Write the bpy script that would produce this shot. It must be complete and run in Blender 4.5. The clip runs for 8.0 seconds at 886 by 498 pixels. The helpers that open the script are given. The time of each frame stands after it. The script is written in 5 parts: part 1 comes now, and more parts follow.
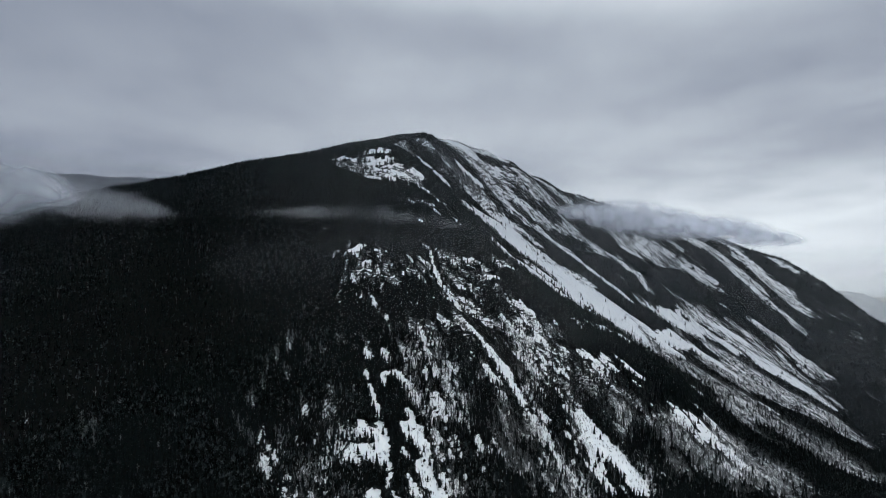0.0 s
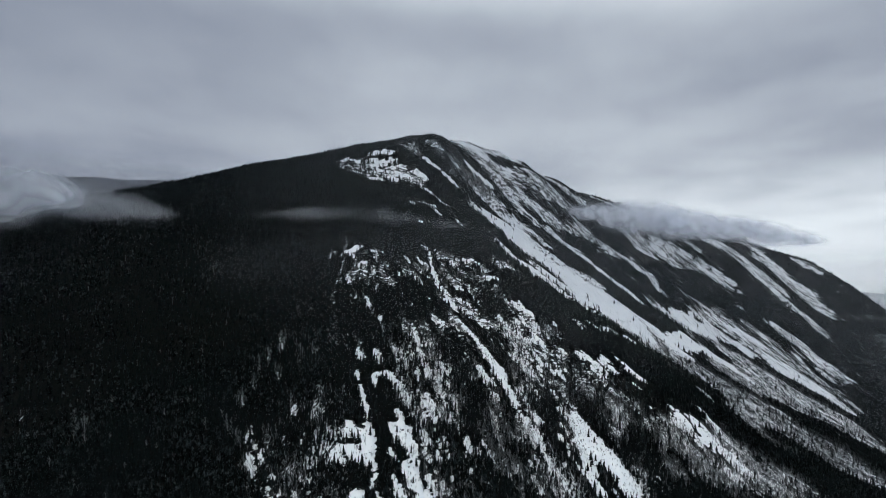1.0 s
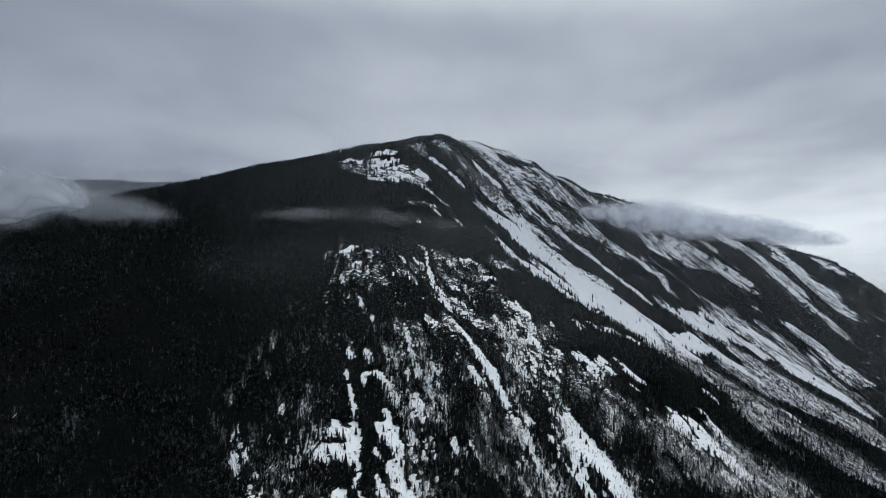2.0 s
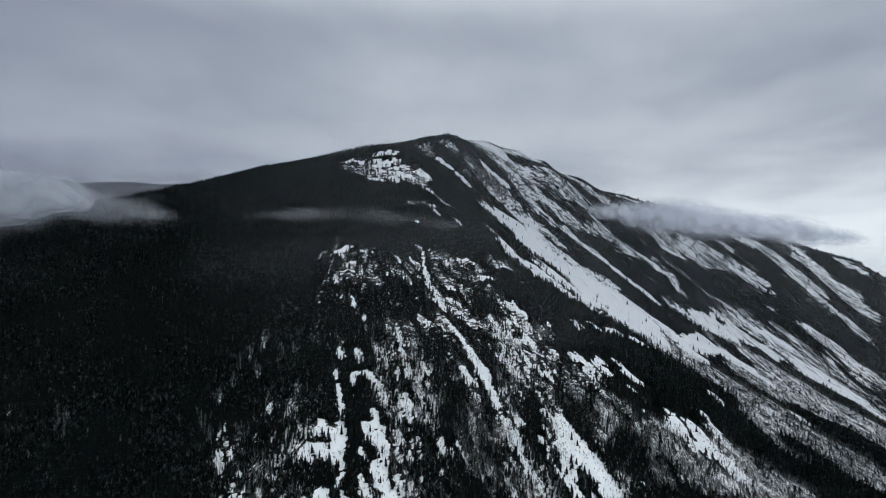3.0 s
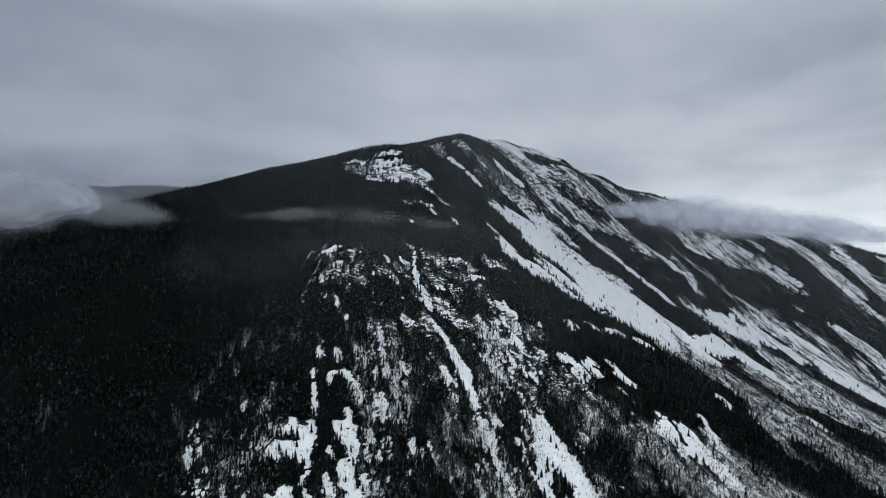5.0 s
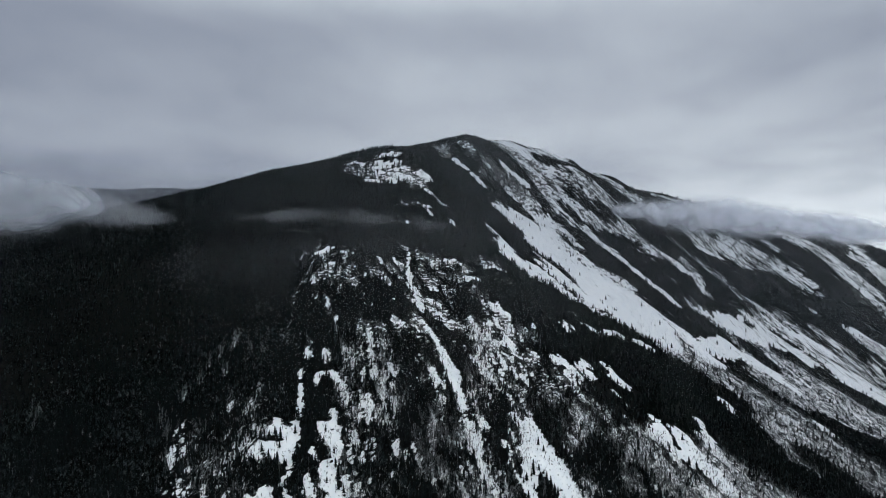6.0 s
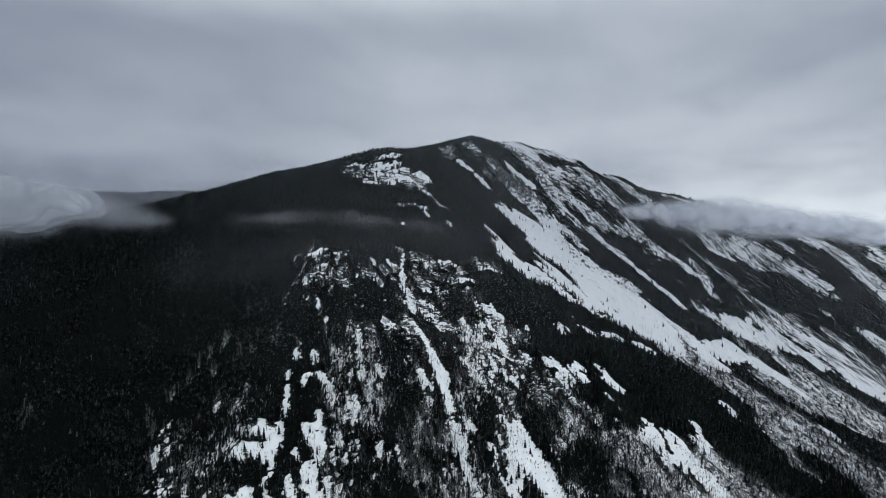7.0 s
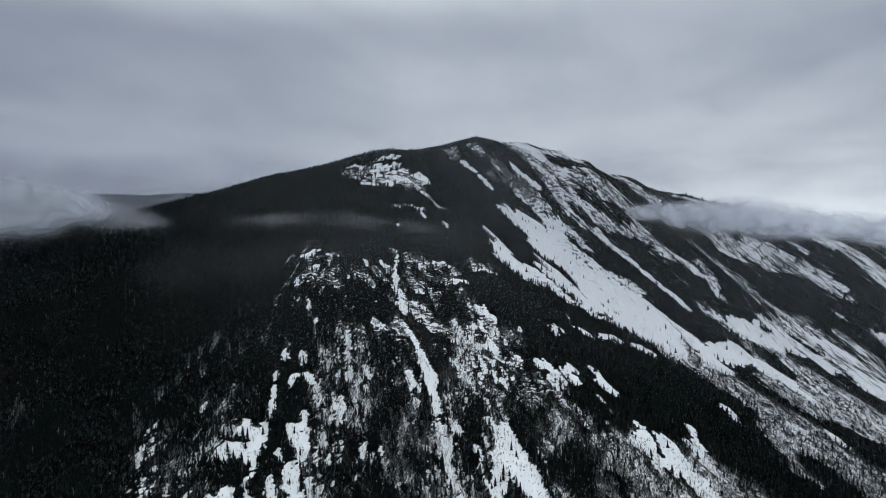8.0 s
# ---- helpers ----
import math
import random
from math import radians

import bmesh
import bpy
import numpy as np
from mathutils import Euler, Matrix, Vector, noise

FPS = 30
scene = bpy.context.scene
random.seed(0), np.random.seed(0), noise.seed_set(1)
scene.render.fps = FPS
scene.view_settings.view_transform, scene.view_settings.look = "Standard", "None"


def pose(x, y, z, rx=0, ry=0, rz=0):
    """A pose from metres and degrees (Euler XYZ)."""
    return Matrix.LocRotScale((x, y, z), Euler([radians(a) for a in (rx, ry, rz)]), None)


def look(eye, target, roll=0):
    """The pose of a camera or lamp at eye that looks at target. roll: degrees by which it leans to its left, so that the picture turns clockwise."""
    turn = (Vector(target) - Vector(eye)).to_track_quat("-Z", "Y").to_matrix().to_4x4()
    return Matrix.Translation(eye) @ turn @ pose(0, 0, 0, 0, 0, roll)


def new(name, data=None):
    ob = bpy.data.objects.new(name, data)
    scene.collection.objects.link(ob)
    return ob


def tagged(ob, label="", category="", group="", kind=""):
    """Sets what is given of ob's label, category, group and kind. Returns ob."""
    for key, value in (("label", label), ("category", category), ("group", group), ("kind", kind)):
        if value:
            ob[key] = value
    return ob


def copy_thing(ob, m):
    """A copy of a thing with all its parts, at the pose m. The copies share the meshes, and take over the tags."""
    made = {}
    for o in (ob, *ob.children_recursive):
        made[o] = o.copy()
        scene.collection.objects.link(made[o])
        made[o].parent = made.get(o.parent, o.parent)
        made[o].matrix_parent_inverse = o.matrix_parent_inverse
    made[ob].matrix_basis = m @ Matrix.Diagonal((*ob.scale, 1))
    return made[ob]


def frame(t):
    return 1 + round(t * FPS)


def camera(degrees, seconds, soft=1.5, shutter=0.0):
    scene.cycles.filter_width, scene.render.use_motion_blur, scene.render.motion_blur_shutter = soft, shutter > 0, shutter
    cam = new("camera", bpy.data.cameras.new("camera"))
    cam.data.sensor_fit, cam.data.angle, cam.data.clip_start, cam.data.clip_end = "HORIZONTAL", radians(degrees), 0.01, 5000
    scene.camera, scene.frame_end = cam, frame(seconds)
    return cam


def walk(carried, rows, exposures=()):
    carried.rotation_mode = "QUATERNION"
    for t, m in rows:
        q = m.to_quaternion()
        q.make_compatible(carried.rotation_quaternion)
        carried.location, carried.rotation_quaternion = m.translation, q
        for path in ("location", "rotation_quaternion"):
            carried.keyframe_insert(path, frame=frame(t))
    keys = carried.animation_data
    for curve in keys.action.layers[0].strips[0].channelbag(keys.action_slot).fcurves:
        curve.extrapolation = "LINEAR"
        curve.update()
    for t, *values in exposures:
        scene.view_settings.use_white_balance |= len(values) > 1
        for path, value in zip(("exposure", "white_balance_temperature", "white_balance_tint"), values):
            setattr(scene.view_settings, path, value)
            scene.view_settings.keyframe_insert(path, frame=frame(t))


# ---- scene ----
cam = camera(70.8, 8.0, soft=0.6)
scene.cycles.transparent_max_bounces = 100
METRES, EYE, TILT, LEAN, TURN = 200.0, 300.0, 0.0, 0.0, 0.0
ROWS = [
    (0.0, 0.0, 0.0, 0.0, 0.0, 0.0, -0.0),
    (0.5, 0.0622, 0.0034, -0.0013, 1.1, 0.06, 0.04),
    (1.0, 0.1245, 0.0084, -0.0031, 2.18, 0.14, 0.09),
    (1.5, 0.1866, 0.0148, -0.005, 3.2, 0.18, 0.13),
    (3.0, 0.3733, 0.0412, -0.0117, 6.23, 0.28, 0.34),
    (3.5, 0.4348, 0.0523, -0.0139, 7.23, 0.31, 0.38),
    (4.0, 0.4956, 0.0649, -0.0164, 8.19, 0.32, 0.42),
    (4.5, 0.5565, 0.0784, -0.0187, 9.14, 0.34, 0.48),
    (6.0, 0.7392, 0.126, -0.0234, 11.89, 0.53, 0.64),
    (6.5, 0.799, 0.144, -0.0253, 12.79, 0.63, 0.66),
    (7.0, 0.8586, 0.1628, -0.0275, 13.69, 0.73, 0.69),
    (7.5, 0.9162, 0.182, -0.03, 14.56, 0.84, 0.71),
    (8.0, 0.9749, 0.2026, -0.0327, 15.42, 0.92, 0.76),
]
EXPOSURE = 0.665
walk(cam, [(t, pose(0, 0, EYE, TILT, LEAN, TURN) @ pose(METRES * x, METRES * y, METRES * z, 90 + pitch, roll, yaw)) for t, x, y, z, yaw, pitch, roll in ROWS],
     exposures=[(0.0, EXPOSURE, 6000, 3), (8.0, EXPOSURE, 6000, 3)])

# ---- daylight above the cloud deck ----
SUN_UP, SUN_ROUND = radians(50), radians(35)
world = bpy.data.worlds.new("overcast_sky")
scene.world = world
world.use_nodes = True
wt = world.node_tree
wt.nodes.clear()
sky = wt.nodes.new("ShaderNodeTexSky")
sky.sky_type, sky.sun_disc = "NISHITA", False
sky.sun_elevation, sky.sun_rotation = SUN_UP, SUN_ROUND
sky.air_density, sky.dust_density = 1.0, 3.0
wbg = wt.nodes.new("ShaderNodeBackground")
wbg.inputs["Strength"].default_value = 0.1
wout = wt.nodes.new("ShaderNodeOutputWorld")
wt.links.new(sky.outputs[0], wbg.inputs["Color"])
wt.links.new(wbg.outputs[0], wout.inputs["Surface"])

sun = new("sun", bpy.data.lights.new("sun", "SUN"))
sun.data.energy, sun.data.angle, sun.data.color = 1.5, radians(12), (1.0, 0.96, 0.9)
SUN_WAY = Vector((math.sin(SUN_ROUND) * math.cos(SUN_UP), math.cos(SUN_ROUND) * math.cos(SUN_UP), math.sin(SUN_UP)))
sun.matrix_world = look(Vector((0, 0, 3000)) + SUN_WAY * 100, (0, 0, 3000))


# ---- materials ----
class Graph:
    """A small helper that strings shader nodes together."""

    def __init__(self, name):
        self.mat = bpy.data.materials.new(name)
        self.mat.use_nodes = True
        self.nt = self.mat.node_tree
        self.nt.nodes.clear()
        self.out = self.nt.nodes.new("ShaderNodeOutputMaterial")

    def put(self, socket, value):
        if isinstance(value, bpy.types.NodeSocket):
            self.nt.links.new(value, socket)
        elif isinstance(value, tuple) and len(value) == 3 and socket.type == "RGBA":
            socket.default_value = (*value, 1)
        else:
            socket.default_value = value

    def node(self, kind, out=0, props=(), **ins):
        n = self.nt.nodes.new(kind)
        for key, value in props:
            if key == "operation":
                n.operation = value
            elif key == "attribute_name":
                n.attribute_name = value
            elif key == "data_type":
                n.data_type = value
            elif key == "clamp":
                n.clamp = value
        for key, value in ins.items():
            key = key.replace("_", " ")
            self.put(n.inputs[int(key[1:])] if key[0] == "i" and key[1:].isdigit() else n.inputs[key], value)
        return n.outputs[out]

    def math(self, op, a, b=0.0):
        return self.node("ShaderNodeMath", props=[("operation", op)], i0=a, i1=b)

    def noise(self, vec, scale, detail=4.0, rough=0.55, distort=0.0):
        return self.node("ShaderNodeTexNoise", 0, Vector=vec, Scale=scale, Detail=detail, Roughness=rough, Distortion=distort)

    def ramp(self, x, lo, hi, a=0.0, b=1.0):
        n = self.nt.nodes.new("ShaderNodeMapRange")
        n.interpolation_type = "SMOOTHSTEP"
        for k, v in zip(range(5), (x, lo, hi, a, b)):
            self.put(n.inputs[k], v)
        return n.outputs[0]

    def mix(self, f, a, b):
        n = self.nt.nodes.new("ShaderNodeMix")
        n.data_type = "RGBA"
        self.put(n.inputs[0], f), self.put(n.inputs[6], a), self.put(n.inputs[7], b)
        return n.outputs[2]

    def attr(self, name):
        return self.node("ShaderNodeAttribute", 2, props=[("attribute_name", name)])

    def stretched(self, sx, sy, sz):
        c = self.node("ShaderNodeTexCoord", 3)
        n = self.nt.nodes.new("ShaderNodeMapping")
        self.put(n.inputs["Vector"], c)
        n.inputs["Scale"].default_value = (sx, sy, sz)
        return n.outputs[0]

    def surface(self, shader):
        self.nt.links.new(shader, self.out.inputs["Surface"])
        return self.mat

    def principled(self, color, rough, normal=None, spec=0.3):
        n = self.nt.nodes.new("ShaderNodeBsdfPrincipled")
        self.put(n.inputs["Base Color"], color), self.put(n.inputs["Roughness"], rough)
        n.inputs["Specular IOR Level"].default_value = spec
        if normal is not None:
            self.put(n.inputs["Normal"], normal)
        return n.outputs[0]

    def bump(self, height, strength, distance):
        return self.node("ShaderNodeBump", Height=height, Strength=strength, Distance=distance)


def ground_material():
    """Snow, bare granite on the steep ledges, needle litter under the woods with canopy shade in its colour."""
    g = Graph("mountain_ground")
    p = g.stretched(1, 1, 1)
    hung = g.stretched(1, 0.45, 0.45)
    fine = g.noise(hung, 0.9, 4, 0.7)
    mid = g.noise(hung, 0.22, 5, 0.6)
    broad = g.noise(p, 0.012, 3)
    up = g.node("ShaderNodeSeparateXYZ", 2, Vector=g.node("ShaderNodeNewGeometry", 1))
    speckle = g.math("ADD", g.math("MULTIPLY", fine, 0.62), g.math("MULTIPLY", mid, 0.38))
    speckle = g.math("ADD", g.math("MULTIPLY", g.math("SUBTRACT", speckle, 0.5), 1.35), 0.5)
    # on the east slope rock ribs and snow run straight down the fall line
    turned = g.nt.nodes.new("ShaderNodeMapping")
    g.put(turned.inputs["Vector"], p)
    turned.inputs["Rotation"].default_value = (0, 0, radians(38))
    drawn = g.nt.nodes.new("ShaderNodeMapping")
    g.put(drawn.inputs["Vector"], turned.outputs[0])
    drawn.inputs["Scale"].default_value = (0.2, 1.0, 0.3)
    ribs = g.math("ADD", g.math("MULTIPLY", g.noise(drawn.outputs[0], 0.25, 6, 0.7, 1.2), 0.6), g.math("MULTIPLY", g.noise(drawn.outputs[0], 0.08, 4, 0.65, 0.9), 0.4))
    ribs = g.math("ADD", g.math("MULTIPLY", g.math("SUBTRACT", ribs, 0.5), 2.8), 0.5)
    speckle = g.node("ShaderNodeMix", 0, i0=g.attr("ribbed"), i2=speckle, i3=ribs)
    # snow lies along the narrow ledges of the cliff band in broken lines
    height = g.node("ShaderNodeSeparateXYZ", 2, Vector=p)
    waved = g.math("ADD", g.math("MULTIPLY", height, 0.3), g.math("MULTIPLY", g.noise(p, 0.05, 5, 0.65), 7.0))
    shelf = g.math("MULTIPLY", g.math("ADD", g.math("SINE", g.math("MULTIPLY", waved, 6.2832)), 1.0), 0.5)
    broken = g.math("ADD", g.math("MULTIPLY", g.noise(p, 0.3, 4, 0.65), 2.0), -0.5)
    lines = g.math("ADD", g.math("MULTIPLY", shelf, 0.5), g.math("MULTIPLY", broken, 0.5))
    lines = g.math("ADD", g.math("MULTIPLY", lines, 0.7), g.math("MULTIPLY", fine, 0.3))
    speckle = g.node("ShaderNodeMix", 0, i0=g.attr("ledged"), i2=speckle, i3=lines)
    # snow cover: the drawn fields plus the odd gap in the woods, broken up by grain
    want = g.attr("snow")
    cover = g.math("ADD", want, g.math("MULTIPLY", g.math("SUBTRACT", speckle, 0.5), 1.7))
    cover = g.ramp(cover, 0.41, 0.62)
    # steep faces shed their snow
    steep = g.math("ADD", up, g.math("MULTIPLY", g.math("SUBTRACT", speckle, 0.5), 0.55))
    rock = g.math("MULTIPLY", g.ramp(steep, 0.70, 0.58), g.attr("rock"))
    snow_col = g.mix(g.ramp(mid, 0.35, 0.7), (0.86, 0.88, 0.905), (0.95, 0.955, 0.96))
    # shrub tips poke through the snow
    shrubs = g.math("MULTIPLY", g.ramp(g.noise(p, 1.1, 3, 0.7), 0.60, 0.70), g.ramp(g.noise(p, 0.07, 3, 0.6), 0.42, 0.62))
    snow_col = g.mix(g.math("MULTIPLY", shrubs, 0.8), snow_col, (0.10, 0.105, 0.11))
    # needle litter, its colour darkened for canopy shade the sparse trees don't cast
    shaded_litter = g.mix(g.ramp(fine, 0.35, 0.7), (0.003, 0.0034, 0.0032), (0.011, 0.011, 0.0105))
    shaded_litter = g.mix(g.ramp(broad, 0.4, 0.65), shaded_litter, (0.005, 0.0056, 0.0052))
    granite = g.mix(g.ramp(fine, 0.3, 0.7), (0.03, 0.031, 0.033), (0.12, 0.12, 0.12))
    granite = g.mix(g.ramp(g.noise(g.stretched(0.5, 0.5, 0.08), 0.6, 4), 0.45, 0.6), granite, (0.06, 0.06, 0.058))
    col = g.mix(cover, shaded_litter, snow_col)
    col = g.mix(rock, col, granite)
    nrm = g.bump(speckle, 0.6, 0.8)
    return g.surface(g.principled(col, g.mix(cover, (0.9, 0.9, 0.9), (0.7, 0.7, 0.7)), nrm, 0.04))


def needle_material():
    g = Graph("spruce_needles")
    isl = g.node("ShaderNodeNewGeometry", 8)
    p = g.stretched(1, 1, 1)
    tone = g.noise(p, 0.03, 3)
    a = g.mix(isl, (0.001, 0.0016, 0.0016), (0.007, 0.009, 0.0085))
    # single crowns differ: some are paler than others
    crown = g.noise(p, 0.3, 2, 0.6)
    a = g.mix(g.ramp(crown, 0.45, 0.78), a, g.mix(isl, (0.008, 0.0115, 0.0118), (0.075, 0.088, 0.092)))
    # stands of trees differ in tone
    stand = g.noise(p, 0.075, 3, 0.6)
    a = g.mix(g.math("MULTIPLY", g.ramp(stand, 0.52, 0.72), 0.45), a, (0.028, 0.036, 0.038))
    a = g.mix(g.ramp(tone, 0.42, 0.66), a, (0.008, 0.0105, 0.0105))
    a = g.mix(g.ramp(g.noise(p, 0.85, 3, 0.65), 0.61, 0.74), a, (0.065, 0.071, 0.075))
    return g.surface(g.principled(a, 0.9, None, 0.0))


def bark_material(name, dark, pale):
    g = Graph(name)
    isl = g.node("ShaderNodeNewGeometry", 8)
    c = g.mix(isl, dark, pale)
    c = g.mix(g.ramp(g.noise(g.stretched(1, 1, 0.3), 2.0, 3), 0.4, 0.7), c, dark)
    return g.surface(g.principled(c, 0.9, None, 0.02))


def rock_material():
    g = Graph("snowy_granite")
    p = g.stretched(1, 1, 1)
    fine = g.noise(p, 0.9, 5, 0.65)
    up = g.node("ShaderNodeSeparateXYZ", 2, Vector=g.node("ShaderNodeNewGeometry", 1))
    snow = g.ramp(g.math("ADD", up, g.math("MULTIPLY", g.math("SUBTRACT", fine, 0.5), 0.7)), 0.84, 0.96)
    stone = g.mix(g.ramp(fine, 0.3, 0.7), (0.04, 0.042, 0.045), (0.20, 0.19, 0.18))
    col = g.mix(snow, stone, (0.86, 0.88, 0.9))
    return g.surface(g.principled(col, 0.8, g.bump(fine, 0.7, 0.4), 0.2))


def cloud_deck_material():
    """Stratus seen from below: daylight soaks through, less where the cloud is thick."""
    g = Graph("stratus_cloud")
    p = g.stretched(1, 0.7, 1)
    big = g.noise(p, 0.0016, 3, 0.5, 0.2)
    small = g.noise(p, 0.0045, 4, 0.5, 0.2)
    thick = g.math("ADD", g.math("MULTIPLY", big, 0.6), g.math("MULTIPLY", small, 0.4))
    thin = g.ramp(thick, 0.30, 0.72)
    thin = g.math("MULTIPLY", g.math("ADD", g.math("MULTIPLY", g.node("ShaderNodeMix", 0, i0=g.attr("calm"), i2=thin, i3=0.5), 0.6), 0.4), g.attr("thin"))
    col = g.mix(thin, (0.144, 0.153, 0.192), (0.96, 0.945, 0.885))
    return g.surface(g.node("ShaderNodeBsdfTranslucent", Color=col))


def mist_material(name, scale, density, sharp=0.16, tone=(0.60, 0.62, 0.65)):
    """A veil of droplets: lets the view through where it is thin, scatters daylight both ways."""
    g = Graph(name)
    p = g.stretched(1, 1, 1.2)
    n = g.noise(p, scale, 3, 0.45, 0.1)
    body = g.math("ADD", g.attr("fade"), g.math("MULTIPLY", g.math("SUBTRACT", n, 0.5), 0.9))
    alpha = g.math("MULTIPLY", g.ramp(body, 0.5 - 2 * sharp, 0.5 + 2 * sharp), density)
    alpha = g.math("MULTIPLY", alpha, g.ramp(g.attr("fade"), 0.0, 0.25))
    skyward = g.node("ShaderNodeCombineXYZ", X=0.0, Y=-0.35, Z=0.94)
    earthward = g.node("ShaderNodeCombineXYZ", X=0.0, Y=0.35, Z=-0.94)
    near_side = g.node("ShaderNodeBsdfDiffuse", Color=tone, Normal=skyward)
    far_side = g.node("ShaderNodeBsdfTranslucent", Color=tone, Normal=earthward)
    droplets = g.node("ShaderNodeAddShader", i0=near_side, i1=far_side)
    clear = g.node("ShaderNodeBsdfTransparent", Color=(1.0, 1.0, 1.0))
    return g.surface(g.node("ShaderNodeMixShader", i0=alpha, i1=clear, i2=droplets))


GROUND = ground_material()
NEEDLES = needle_material()
BARK = bark_material("spruce_bark", (0.035, 0.03, 0.027), (0.09, 0.08, 0.07))
GREY_BARK = bark_material("bare_hardwood_bark", (0.06, 0.063, 0.066), (0.26, 0.265, 0.27))
PALE_TWIGS = bark_material("frosted_twigs", (0.12, 0.125, 0.13), (0.40, 0.41, 0.42))
ROCK = rock_material()
DECK = cloud_deck_material()


# ---- lie of the land ----
def hashed(ix, iy, seed):
    h = (ix.astype(np.int64) * 374761393 + iy.astype(np.int64) * 668265263 + seed * 974634777) & 0xFFFFFFFF
    h = ((h ^ (h >> 13)) * 1274126177) & 0xFFFFFFFF
    return ((h ^ (h >> 16)) & 0xFFFF) / 65535.0


def grain(x, y, size, seed=1, octaves=3):
    """Smooth value noise from -1 to 1, with waves of about that size in metres."""
    total, amp, norm = np.zeros(np.shape(x)), 1.0, 0.0
    for k in range(octaves):
        gx, gy = x / size * 2 ** k, y / size * 2 ** k
        ix, iy = np.floor(gx), np.floor(gy)
        fx, fy = gx - ix, gy - iy
        fx, fy = fx * fx * (3 - 2 * fx), fy * fy * (3 - 2 * fy)
        s = seed + 17 * k
        a = hashed(ix, iy, s) * (1 - fx) + hashed(ix + 1, iy, s) * fx
        b = hashed(ix, iy + 1, s) * (1 - fx) + hashed(ix + 1, iy + 1, s) * fx
        total += amp * (2 * (a * (1 - fy) + b * fy) - 1)
        norm += amp
        amp *= 0.5
    return total / norm


# a coarse net of heights, 200 m from knot to knot, that a smooth surface is drawn over
NET_X, NET_Y, NET_STEP = -700.0, 300.0, 200.0
LATTICE_NEAR = [
    [106, 81, 112, 116, 24, 9, 4, 6, 6, 3, 1],
    [225, 237, 279, 244, 168, 82, 22, -2, -12, -7, 3],
    [304, 353, 372, 433, 317, 104, 42, -22, -30, -14, 3],
    [326, 385, 413, 451, 281, 186, 74, -46, -33, -15, -4],
    [307, 365, 430, 538, 358, 269, 176, 9, 3, -11, -18],
    [280, 338, 413, 564, 567, 350, 185, 112, 41, -14, -24],
]
LATTICE_FAR = [
    [262, 323, 391, 462, 502, 464, 317, 211, 51, 4, -2],
    [251, 304, 354, 395, 432, 462, 421, 342, 181, 161, 33],
    [236, 278, 316, 351, 389, 423, 423, 386, 293, 296, 19],
    [213, 248, 282, 314, 344, 366, 378, 367, 326, 280, -29],
    [183, 216, 249, 277, 298, 311, 327, 349, 385, 347, 76],
]
NET = np.array(LATTICE_NEAR + LATTICE_FAR, float)
KNOLLS = []


def knoll(x, y, rise, long, wide, turned):
    KNOLLS.append((x, y, rise, long, wide, radians(turned)))


knoll(1200, 2157, 32.4, 113, 53, 13)
knoll(-18, 1107, 19, 59, 39, 28)
knoll(1231, 2198, 24.9, 142, 66, 44)
knoll(81, 1151, -10.4, 150, 41, 83)
knoll(-36, 797, 10.8, 45, 35, 163)
knoll(1241, 2162, 16.9, 93, 82, 39)
knoll(-16, 1082, 12, 57, 39, 128)
knoll(70, 1069, -11, 46, 47, 36)
knoll(431, 1001, 13.1, 97, 38, 133)
knoll(1234, 2176, 12.3, 119, 70, 45)
knoll(1362, 2334, 11.1, 101, 42, 103)
knoll(326, 1139, -10.9, 46, 46, 30)
knoll(-19, 1187, 9, 46, 49, 98)
knoll(1333, 2338, 11, 165, 60, 53)
knoll(-81, 787, 4.8, 64, 32, 146)
knoll(167, 1228, 9.7, 48, 50, 47)
knoll(355, 1040, 6.9, 122, 36, 146)
knoll(102, 760, -8.9, 140, 42, 129)
knoll(-17, 812, 7.7, 117, 35, 178)
knoll(1227, 2166, 9, 153, 75, 48)
knoll(92, 1208, -8.9, 52, 37, 105)
knoll(468, 1472, -10.5, 141, 35, 117)
knoll(-85, 596, 8.2, 73, 37, 162)
knoll(114, 1074, -5.4, 144, 44, 33)
knoll(-26, 1092, 6.1, 48, 52, 34)
knoll(397, 1115, 8, 110, 35, 35)
knoll(30, 1270, -8.8, 108, 108, 0)
knoll(148, 1306, 14.9, 111, 111, 0)
knoll(340, 1499, 23.3, 129, 129, 0)
knoll(-112, 771, -1.8, 68, 68, 0)
knoll(-77, 567, 0.8, 50, 50, 0)
knoll(85, 951, 2.2, 80, 80, 0)
knoll(128, 829, -5.6, 70, 70, 0)
knoll(250, 824, -7.9, 71, 71, 0)
knoll(324, 890, 5.9, 78, 78, 0)
knoll(-36, 475, -1.6, 42, 42, 0)
knoll(-3, 588, -17.9, 50, 50, 0)
knoll(83, 567, -5.1, 48, 48, 0)
knoll(139, 641, -1.1, 54, 54, 0)
knoll(225, 576, 9.1, 50, 50, 0)
knoll(264, 545, -5.9, 48, 48, 0)
knoll(33, 441, 5.6, 38, 38, 0)
knoll(-21, 448, -3.9, 39, 39, 0)
knoll(-49, 415, 9.9, 38, 38, 0)
knoll(53, 519, -1.0, 44, 44, 0)
knoll(553, 1467, -8.2, 130, 130, 0)
knoll(406, 1035, -26.1, 91, 91, 0)
knoll(339, 1105, 23.5, 96, 96, 0)
knoll(-232, 387, -4.2, 43, 43, 0)
knoll(-97, 429, -3.6, 40, 40, 0)
knoll(-78, 839, 22.9, 72, 72, 0)
